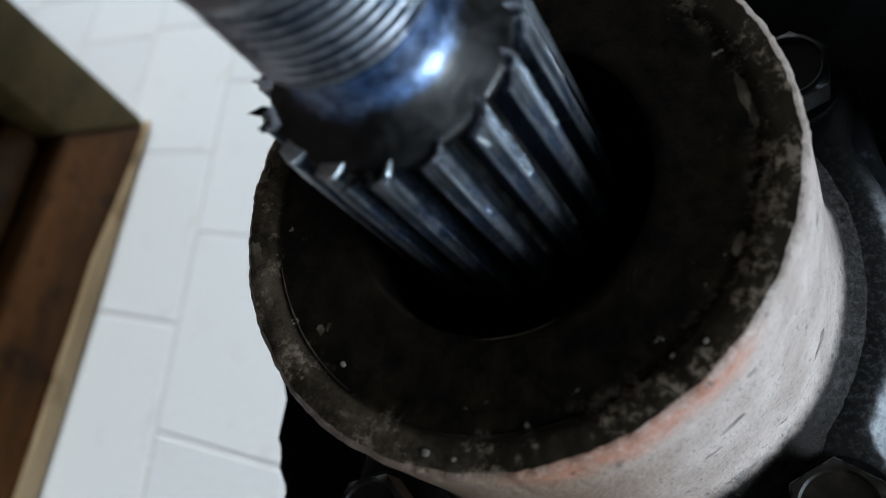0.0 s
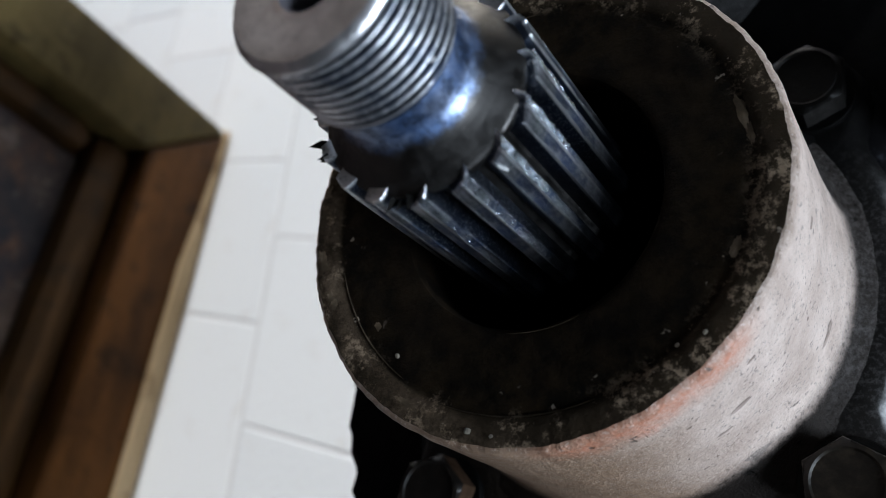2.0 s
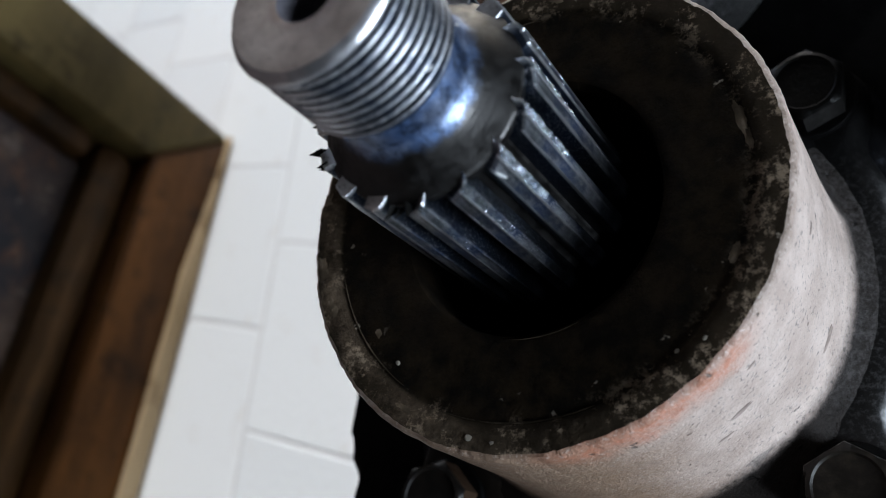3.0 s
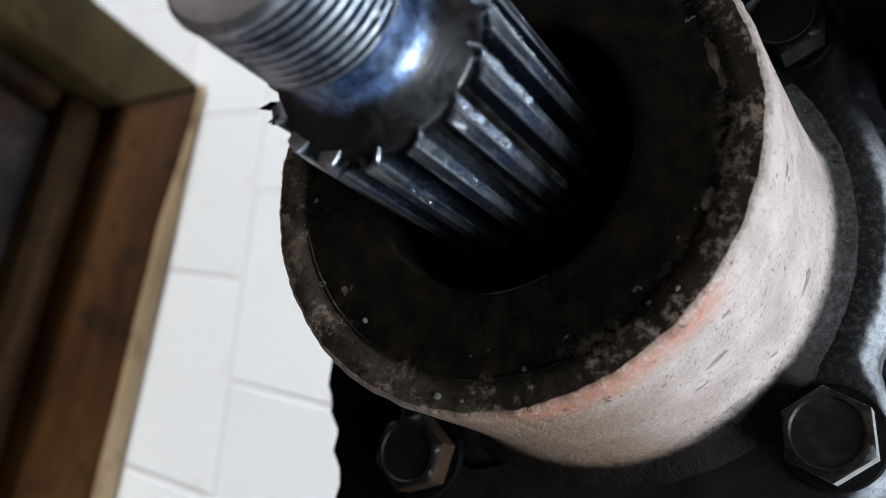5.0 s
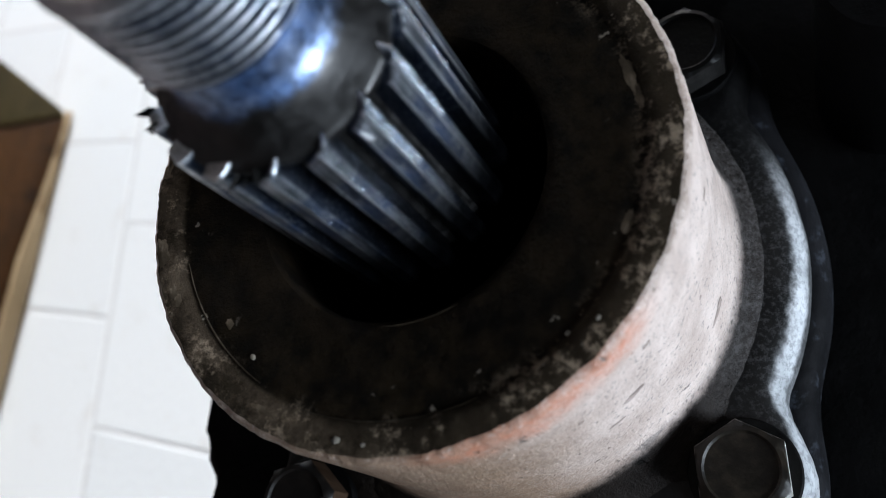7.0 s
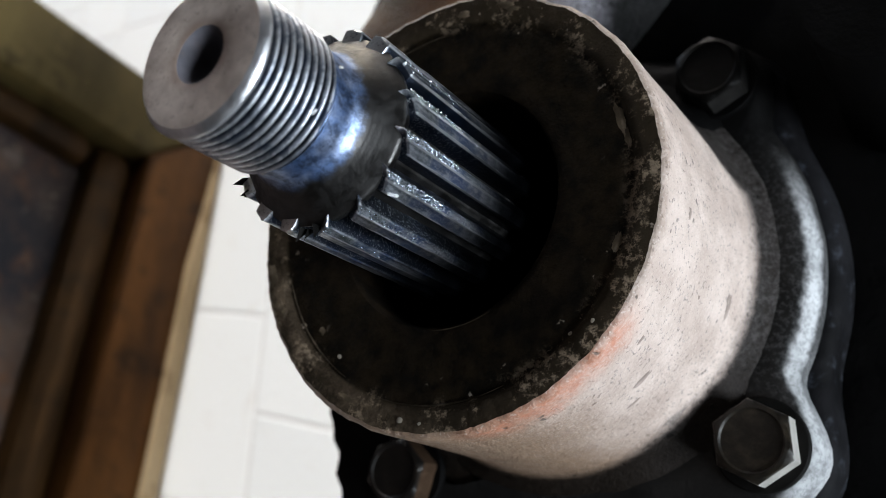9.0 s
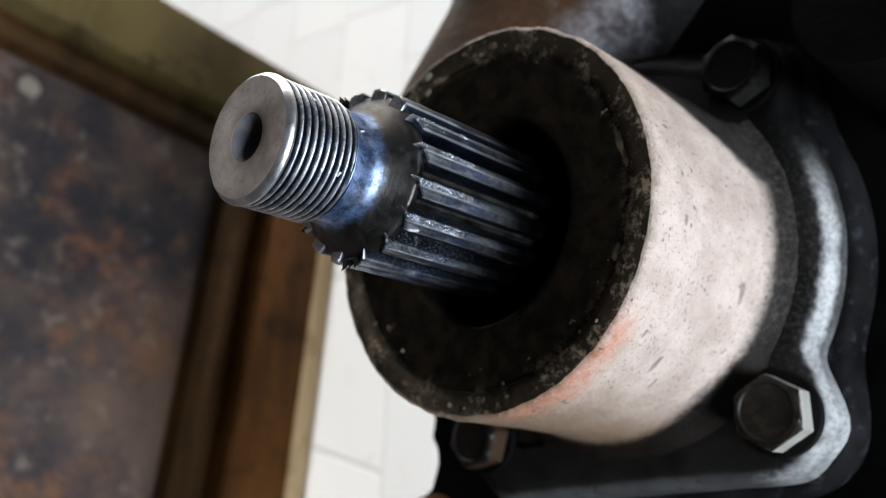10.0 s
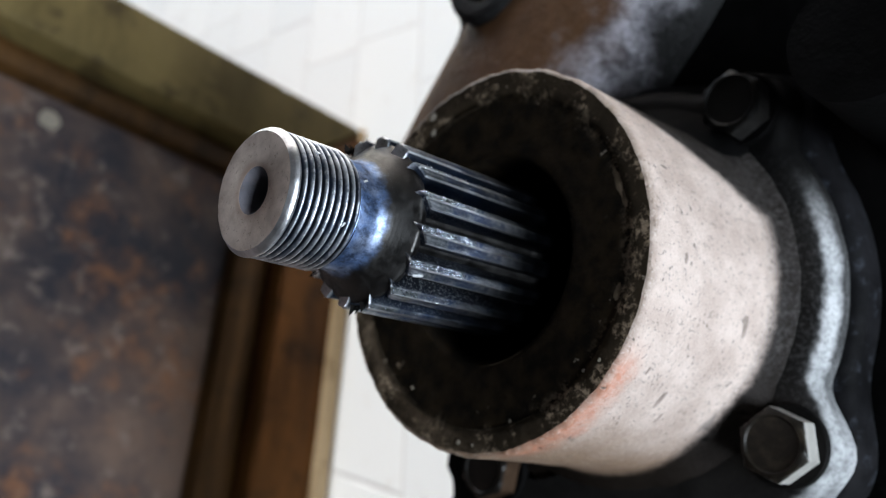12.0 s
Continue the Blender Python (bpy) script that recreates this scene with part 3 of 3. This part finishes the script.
for i in range(15):
    s = -0.03 + 0.016 * i
    ring = []
    for j in range(21):
        a = math.pi * j / 20
        off, up = 0.041 * math.cos(a), 0.028 * math.sin(a) ** 0.75
        ring.append(bm.verts.new((-0.034 + 0.72 * s + 0.69 * off, 0.066 + 0.69 * s - 0.72 * off, -0.072 + up)))
    rows.append(ring)
for p, q in zip(rows, rows[1:]):
    for j in range(20):
        bm.faces.new((p[j], p[j + 1], q[j + 1], q[j]))
part("casing_limb", rough(bm, 0.0006, 60), RIB, gearbox, "dusty rounded limb of the casing", 60)

# round boss with an empty bolt hole
part("hole_boss", rough(lathe([(0.0160, -0.020), (0.0150, -0.0060), (0.0146, -0.0018), (0.0138, -0.0005), (0.0122, 0.0), (0.0094, 0.0), (0.0086, -0.0005), (0.0082, -0.002), (0.0080, -0.018), (0.0001, -0.0182)], 64), 0.0003, 120), RIB, gearbox, "dusty boss with an empty bolt hole", 50,
     pose(-0.0275, 0.1065, -0.0425))

# rusty stud on the casing's lobe
part("stud", lathe([(0.0001, 0.004), (0.004, 0.0038), (0.0075, 0.003), (0.0095, 0.0012), (0.0102, -0.001), (0.0102, -0.004)], 40), RUSTY, gearbox, "rusty brown stud head", 50,
     pose(-0.0760, -0.0600, -0.063))

# the shaft
def flare(z):
    """Radius of the hollow flare from the neck to the spline shoulder."""
    return 0.0103 + 0.0054 * max(0.0, (0.0390 - z) / 0.0065) ** 1.6


shaft = part("output_shaft", lathe([(0.0098, 0.0436), (0.0102, 0.0430), (0.0103, 0.0424), (0.0103, 0.0408)] + [(flare(z), z) for z in (0.0396, 0.0388, 0.0381, 0.0374, 0.0368, 0.0362)] + [(0.0100, 0.0361), (0.0100, -0.045)], 128),
             NECK, gearbox, "blued bright steel shaft with splines and thread", 60)
TEETH, FIRST = 16, -1.0
SPL0, SPL1 = -0.040, 0.0342


def shoulder_wobble(a, r, z):
    """The cone runs out a little above the gaps between the splines, its edge smeared and uneven."""
    n = noise.noise(Vector((math.cos(a) * 4, math.sin(a) * 4, z * 60)))
    return (r, z) if r < 0.0136 else (min(r, 0.0151 + 0.0003 * n), z + 0.0002 * n)


part("shoulder", lathe([(flare(z), z) for z in (0.0362, 0.0358, 0.0354, 0.0350, 0.0347, 0.0344, 0.0341, 0.0338, 0.0335, 0.0332, 0.0329, 0.0326)] + [(0.0150, 0.0322), (0.0147, 0.0314), (0.0131, 0.0298), (0.0128, -0.045)], 256, shoulder_wobble),
     NECK, shaft, "dark greasy shoulder behind the neck", 45)
PITCH, T0, T1, R1, R0 = 0.00145, 0.0424, 0.0576, 0.0112, 0.0100
bm = bmesh.new()
rows, seg, per = [], 144, 14
count = int((T1 - T0) / PITCH * per)
for i in range(count + 1):
    z = T0 + (T1 - T0) * i / count
    ring = []
    for j in range(seg):
        a = 2 * math.pi * j / seg
        f = (z / PITCH + j / seg) % 1.0
        h = 0.5 + 0.5 * math.cos(2 * math.pi * f)
        h = min(1.0, 1.12 * h ** 0.85)
        r = R0 + (R1 - R0) * h
        r = min(r, R1 - max(0, z - (T1 - 0.0011)) * 0.5, R0 + 0.0002 + max(0, z - T0) * 0.6)
        worn = noise.noise(Vector((math.cos(a) * 5, math.sin(a) * 5, z * 700)))
        r -= 0.00016 * h * max(0.0, worn - 0.30)
        ring.append(bm.verts.new((r * math.cos(a), r * math.sin(a), z)))
    rows.append(ring)
for p, q in zip(rows, rows[1:]):
    for j in range(seg):
        k = (j + 1) % seg
        bm.faces.new((p[j], p[k], q[k], q[j]))
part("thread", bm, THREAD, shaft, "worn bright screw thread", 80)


def nick(a, r, z):
    """Dents along the turned edge of the shaft's end."""
    n = noise.noise(Vector((math.cos(a) * 9, math.sin(a) * 9, z * 500)))
    return r + 0.00007 * n - 0.00025 * max(0.0, noise.noise(Vector((math.cos(a) * 21, math.sin(a) * 21, 3.0))) - 0.45), z + 0.00005 * n


part("chamfer", lathe([(0.0112, T1 - 0.0013), (0.01135, T1 - 0.0010), (0.01128, T1 - 0.0006), (0.0109, T1 - 0.0001), (0.0104, T1 + 0.00035)], 144, nick), CHAMFER, shaft, "bright worn chamfer", 40)
part("shaft_end", lathe([(0.0104, T1 + 0.00035), (0.0046, T1 + 0.0004), (0.0042, T1 + 0.0002)], 96), TURNED, shaft, "dull grey turned end", 40)
part("centre_hole", lathe([(0.0042, T1 + 0.0002), (0.0038, T1 - 0.0006), (0.0031, T1 - 0.0026), (0.0024, T1 - 0.0046), (0.0022, T1 - 0.0080), (0.0002, T1 - 0.0095)], 64), HOLE, shaft, "dark centre hole", 40)


def tooth(seed, cut):
    """One spline tooth: a land in two facets with a worn ridge between them, steep flanks, and an end cut aslant with torn corners."""
    rnd = random.Random(seed)
    section = ((0.0124, -0.00205), (0.0145, -0.00190), (0.0159, -0.00172), (0.0162, -0.00152), (0.0164, -0.00005), (0.01655, 0.00015), (0.01645, 0.00035), (0.0161, 0.00132), (0.0157, 0.00152), (0.0143, 0.00170), (0.0124, 0.00190))
    bm = bmesh.new()
    rows = []
    n = 30
    slant = cut * rnd.uniform(0.8, 1.1)
    chips = [(rnd.uniform(SPL0 + 0.045, SPL1), rnd.choice((2, 3, 5, 7, 8)), rnd.uniform(0.0001, 0.0003)) for _ in range(5)]
    for i in range(n + 2):
        row = []
        for k, (x, y) in enumerate(section):
            end = SPL1 - 0.0006 - 0.0012 * slant + 0.6 * slant * y
            end += rnd.uniform(-0.00022, 0.00022)
            if i <= n:
                z = SPL0 + (end - SPL0) * (i / n) ** 0.8
            else:
                z, x, y = end + 0.00025, max(0.0128, x - 0.00022), y * 0.94
            for zc, kc, depth in chips:
                if kc == k and abs(z - zc) < 0.0016:
                    x -= depth
            row.append(bm.verts.new((x, y, z)))
        rows.append(row)
    for p, q in zip(rows, rows[1:]):
        for j in range(len(section) - 1):
            bm.faces.new((p[j], p[j + 1], q[j + 1], q[j]))
    bm.faces.new(rows[-1])
    bm.faces.new(rows[0][::-1])
    return bm


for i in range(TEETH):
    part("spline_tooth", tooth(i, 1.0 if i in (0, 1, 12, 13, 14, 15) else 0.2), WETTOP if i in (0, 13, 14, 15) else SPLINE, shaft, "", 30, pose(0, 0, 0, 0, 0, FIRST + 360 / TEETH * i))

# beads of oil standing on the teeth that the light meets
BEAD = steel("oil_bead", (0.50, 0.55, 0.63), (0.86, 0.90, 0.96), 0.25, (0.08, 0.2))
rnd = random.Random(23)
for i, count, y0, y1 in ((1, 30, -0.0013, 0.0013), (0, 90, 0.0002, 0.0014), (15, 240, 0.0003, 0.0014), (14, 260, 0.0003, 0.0014), (13, 45, 0.0003, 0.0014), (12, 20, 0.0003, 0.0013)):
    bm = bmesh.new()
    for _ in range(count):
        size = rnd.uniform(0.00006, 0.00021)
        z = SPL1 - 0.0008 - 0.014 * rnd.random() ** 1.2
        y = rnd.uniform(y0, y1)
        bmesh.ops.create_icosphere(bm, subdivisions=1, radius=size, matrix=Matrix.Translation((0.01655 - 0.26 * abs(y - 0.00025), y, z)) @ Matrix.Diagonal((0.6, 1.0, rnd.uniform(1.0, 1.6), 1.0)))
    part("oil_film", bm, BEAD, shaft, "bright beads of oil on the spline teeth", 80, pose(0, 0, 0, 0, 0, FIRST + 360 / TEETH * i))

# torn black burrs and one bright sliver at the ends of the splines
rnd = random.Random(11)
for i in range(17):
    a, k = ((194, 1.15), (203, 0.9), (99, 1.1))[i] if i < 3 else (rnd.uniform(85, 265), rnd.uniform(0.6, 1.2))
    a = radians(a)
    bm = bmesh.new()
    base = [bm.verts.new((k * x, k * y, k * z)) for x, y, z in ((-0.0008, -0.0007, -0.0008), (-0.0008, 0.0008, -0.0006), (-0.0009, 0.0001, 0.0007))]
    tip = bm.verts.new((k * 0.0011, k * rnd.uniform(-0.0007, 0.0007), k * rnd.uniform(0.0, 0.0009)))
    bm.faces.new(base)
    for n in range(3):
        bm.faces.new((base[n], base[(n + 1) % 3], tip))
    r = rnd.uniform(0.0160, 0.0166)
    part("burr", bm, GREASE, shaft, "", 20, pose(r * math.cos(a), r * math.sin(a), rnd.uniform(0.0325, 0.0342), 0, 0, math.degrees(a)))
bm = box(-0.0003, 0.0003, -0.0002, 0.0002, -0.0011, 0.0011, 0.00012)
part("sliver", bm, SLIVER, shaft, "bright metal sliver", 40, pose(0.0163 * math.cos(radians(-50.5)), 0.0163 * math.sin(radians(-50.5)), 0.0302, 12, 0, -50.5))

for a, r, z, turn in ((14, 0.0106, 0.0417, 30), (27, 0.0112, 0.0520, -20), (-34, 0.0112, 0.0462, 70)):
    bm = box(-0.0001, 0.0001, -0.0002, 0.0002, -0.0005, 0.0005, 0.00008)
    part("fleck", rough(bm, 0.00015, 1500), SLIVER, shaft, "bright metal fleck", 40, pose(r * math.cos(radians(a)), r * math.sin(radians(a)), z, turn, 0, a))

# ---- the cabinet ----
cabinet = thing("cabinet", CAB, "old brown cabinet with rusty sheet panel standing on tiles", "cabinet")
part("carcass", box(0.0, 0.70, 0.030, 0.30, 0.0, 0.75, 0.004), RAIL, cabinet)
def mitred(length, wide, y0, y1, bevel):
    """A board along x from a corner mitred at 45 degrees; it lies between z 0 and its width."""
    bm = bmesh.new()
    near = [bm.verts.new((x, y0, z)) for x, z in ((0.0, 0.0), (length, 0.0), (length, wide), (wide, wide))]
    back = [bm.verts.new((v.co.x, y1, v.co.z)) for v in near]
    bm.faces.new(near)
    bm.faces.new(back[::-1])
    for i in range(4):
        k = (i + 1) % 4
        bm.faces.new((near[i], back[i], back[k], near[k]))
    bmesh.ops.bevel(bm, geom=list(bm.edges), offset=bevel, segments=2, profile=0.5, affect="EDGES")
    return bm


bm = mitred(0.752, 0.054, -0.004, 0.034, 0.005)
for v in bm.verts:
    v.co.x, v.co.z = v.co.z, v.co.x
part("post", bm, POST, cabinet, "olive painted upright")
part("rail", mitred(0.701, 0.052, -0.0035, 0.036, 0.005), RAIL, cabinet, "brown varnished bottom rail")
bm = box(0.0, 0.701, -0.007, 0.030, 0.0, 0.011, 0.0)
bmesh.ops.subdivide_edges(bm, edges=[e for e in bm.edges if abs(e.verts[0].co.x - e.verts[1].co.x) > 0.1], cuts=24)
for v in bm.verts:
    fade = min(1.0, 0.25 + v.co.x / 0.16) * (1 + 0.12 * noise.noise(Vector((v.co.x * 30, 0, 0))))
    v.co.z *= fade
    v.co.y = v.co.y if v.co.y > 0 else -0.0042 - 0.0028 * fade
bmesh.ops.bevel(bm, geom=[e for e in bm.edges if abs(e.verts[0].co.x - e.verts[1].co.x) > 0.01], offset=0.0012, segments=2, profile=0.5, affect="EDGES")
# the lip's pale colour stands in for light on the edge
part("lip", bm, LIP, cabinet, "bottom edge, pale as if lit")
# the mouldings' near-black brown paints the shade inside the frame
part("bottom_moulding", box(0.0542, 0.701, 0.007, 0.0295, 0.0522, 0.080, 0.010), MOULD, cabinet, "inner moulding darkened as in shade")
part("side_moulding", box(0.0542, 0.074, 0.009, 0.0293, 0.0802, 0.752, 0.009), MOULD, cabinet, "inner moulding darkened as in shade")
panel = part("panel", box(0.074, 0.70, 0.021, 0.0291, 0.076, 0.74), SHEET, cabinet, "dark rusty sheet panel")
rnd = random.Random(3)
bm = bmesh.new()
bmesh.ops.create_icosphere(bm, subdivisions=3, radius=1.0)
for v in bm.verts:
    v.co = Vector((v.co.x * 0.0062, v.co.y * 0.0008, v.co.z * 0.0060)) * (1 + 0.25 * noise.noise(v.co * 1.5))
part("paint_spot", bm, SPOT, panel, "pale paint splash", 60, pose(0.089, 0.021, 0.204))

# pale dabs left on the end face
for r, a, size in ((0.0393, 107, 0.0009), (0.0362, 110, 0.0008), (0.0389, -105, 0.0005), (0.0334, -134, 0.0004), (0.0380, -46, 0.0003), (0.0362, -52, 0.0003), (0.0392, -99, 0.0003)):
    bm = bmesh.new()
    bmesh.ops.create_icosphere(bm, subdivisions=2, radius=1.0)
    for v in bm.verts:
        v.co = Vector((v.co.x * size, v.co.y * size * 1.3, v.co.z * 0.00018)) * (1 + 0.35 * noise.noise(v.co * 2 + Vector((a, r, 0))))
    part("dried_splash", bm, SPOT, gearbox, "", 60, pose(r * math.cos(radians(a)), r * math.sin(radians(a)), 0.0001 if r > 0.0365 else -0.0004, 0, 0, a))

# bare worn places on the dirty end face
CHIP = dark_casting("worn_dirt", (0.03, 0.022, 0.014), (0.17, 0.13, 0.09), (0.30, 0.24, 0.18), 0.6)
for r, a, wide, tall, z in ((0.0353, 9, 0.0009, 0.0030, -0.0006), (0.0358, 3, 0.0006, 0.0020, -0.0006), (0.0398, 172, 0.0011, 0.0046, 0.0), (0.0397, 187, 0.0009, 0.0030, 0.0), (0.0391, -162, 0.0008, 0.0020, 0.0), (0.0384, 79, 0.0009, 0.0017, 0.0), (0.0390, 62, 0.0008, 0.0024, 0.0), (0.0388, -160, 0.0008, 0.0014, 0.0), (0.0352, -26, 0.0009, 0.0015, -0.0006), (0.0330, -146, 0.0007, 0.0011, -0.0006),
                            (0.0393, 64, 0.0007, 0.0028, 0.0), (0.0385, -124, 0.0005, 0.0017, 0.0)):
    bm = bmesh.new()
    bmesh.ops.create_icosphere(bm, subdivisions=4, radius=1.0)
    for v in bm.verts:
        n = noise.noise(v.co * 2.2 + Vector((a, r * 50, 0))) + 0.6 * noise.noise(v.co * 6 + Vector((0, a, 0)))
        v.co = Vector((v.co.x * wide * (1 + 0.6 * n), v.co.y * tall * (1 + 0.5 * n), v.co.z * 0.00014))
    part("worn_patch", bm, CHIP, gearbox, "", 60, pose(r * math.cos(radians(a)), r * math.sin(radians(a)), z, 0, 0, a))



SCORE = dark_casting("scored_dirt", (0.010, 0.0075, 0.005), (0.060, 0.046, 0.032), (0.14, 0.11, 0.08), 0.5)


def scored(r, a0, a1, wide, z):
    """A thin arc scored into the end face, fading out at both ends."""
    bm = bmesh.new()
    rows = []
    for i in range(33):
        f = i / 32
        a = radians(a0 + (a1 - a0) * f)
        n = noise.noise(Vector((f * 7, r * 900, 0)))
        w = wide * math.sin(math.pi * f) ** 0.6 * (1 + 0.5 * n)
        rows.append([bm.verts.new(((r + d * w) * math.cos(a), (r + d * w) * math.sin(a), z + h)) for d, h in ((-1, -0.00015), (-0.4, 0.00007), (0.4, 0.00007), (1, -0.00015))])
    for p, q in zip(rows, rows[1:]):
        for j in range(3):
            bm.faces.new((p[j], p[j + 1], q[j + 1], q[j]))
    return bm


# the arc at radius 0.0231 paints a highlight on the bore's lip
for r, a0, a1, wide, z in ((0.0361, -116, -74, 0.00016, -0.0004), (0.0356, -168, -128, 0.00020, -0.0005), (0.0231, -100, -70, 0.00012, -0.0011), (0.0348, 84, 122, 0.00016, -0.0005)):
    part("scored_line", scored(r, a0, a1, wide, z), SCORE, gearbox, "thin worn line in the dirt", 60)

# oily smudges and flecks on the pale collar
SMUDGE = dark_casting("oily_smudge", (0.25, 0.202, 0.176), (0.40, 0.33, 0.295), (0.50, 0.41, 0.37), 0.5)
rnd = random.Random(31)
marks = [(-26.7, -0.0371, 0.0029, 0.0009), (-24.0, -0.0362, 0.0010, 0.0007), (-13.0, -0.0112, 0.0011, 0.0006), (-52.0, -0.0200, 0.0022, 0.0007), (-58.0, -0.0245, 0.0014, 0.0006), (-44.0, -0.0100, 0.0008, 0.0004)]
marks += [(rnd.uniform(-75, 12), rnd.uniform(-0.036, -0.006), rnd.uniform(0.0002, 0.0006), rnd.uniform(0.00015, 0.0004)) for _ in range(8)]
for a, z, wide, tall in marks:
    bm = bmesh.new()
    bmesh.ops.create_icosphere(bm, subdivisions=3, radius=1.0)
    for v in bm.verts:
        n = noise.noise(v.co * 2.0 + Vector((a, z * 900, 0))) + 0.5 * noise.noise(v.co * 5 + Vector((0, a, 0)))
        y = v.co.y * wide * (1 + 0.6 * n)
        v.co = Vector((v.co.x * 0.00012 - y * y / 0.085, y, v.co.z * tall * (1 + 0.6 * n)))
    r = 0.0418 + 0.000025 * (-z - 0.006) * 1000
    part("smudge", bm, SMUDGE, gearbox, "", 60, pose(r * math.cos(radians(a)), r * math.sin(radians(a)), z, 0, 0, a))

# ---- the floor's tiles ----
TW, TL, GAP, SLANT = 0.078, 0.117, 0.0019, 0.42
bm = box(-TW / 2 + GAP / 2, TW / 2 - GAP / 2, -TL / 2 + GAP / 2, TL / 2 - GAP / 2, -0.012, 0.0, 0.0008)
for v in bm.verts:
    v.co.y -= SLANT * v.co.x
tile_mesh = mesh_of(bm, "floor_tile", TILE)
rnd = random.Random(5)
for i in range(-9, 9):
    for j in range(-2, 11):
        tile = new("floor_tile", tile_mesh)
        tile.parent = floor
        x = -0.297 + TW * (i + 0.5)
        y = 0.122 + TL * (j + 0.5 + (0.5 if i % 2 == 0 else 0.0)) - SLANT * 0.5 * TW * (1 if i % 2 == 0 else -1)
        tile.matrix_basis = pose(x, y, rnd.uniform(-0.0001, 0.0001), rnd.uniform(-0.07, 0.07), rnd.uniform(-0.07, 0.07), rnd.uniform(-0.5, 0.5))

# the tiles further off, joined
verts, faces = [], []
hx, hy = TW / 2 - GAP / 2, TL / 2 - GAP / 2
for i in range(-39, 46):
    for j in range(-21, 28):
        if -9 <= i < 9 and -2 <= j < 11:
            continue
        x = -0.297 + TW * (i + 0.5)
        y = 0.122 + TL * (j + 0.5 + (0.5 if i % 2 == 0 else 0.0)) - SLANT * 0.5 * TW * (1 if i % 2 == 0 else -1)
        if not (-2.45 < x < 1.45 and -1.65 < y < 3.3):
            continue
        n = len(verts)
        for z, k in ((-0.004, 0.0), (0.0, 0.0008)):
            for sx, sy in ((-1, -1), (1, -1), (1, 1), (-1, 1)):
                verts.append((x + sx * (hx - k), y + sy * (hy - k) - SLANT * sx * hx, z))
        faces += [(n + 4, n + 5, n + 6, n + 7)] + [(n + a, n + (a + 1) % 4, n + 4 + (a + 1) % 4, n + 4 + a) for a in range(4)]
me = bpy.data.meshes.new("floor_tiles")
me.from_pydata(verts, [], faces)
me.materials.append(TILE)
far = new("floor_tiles", me)
far.parent = floor
tagged(far, "pale floor tiles further off", kind="stuff")
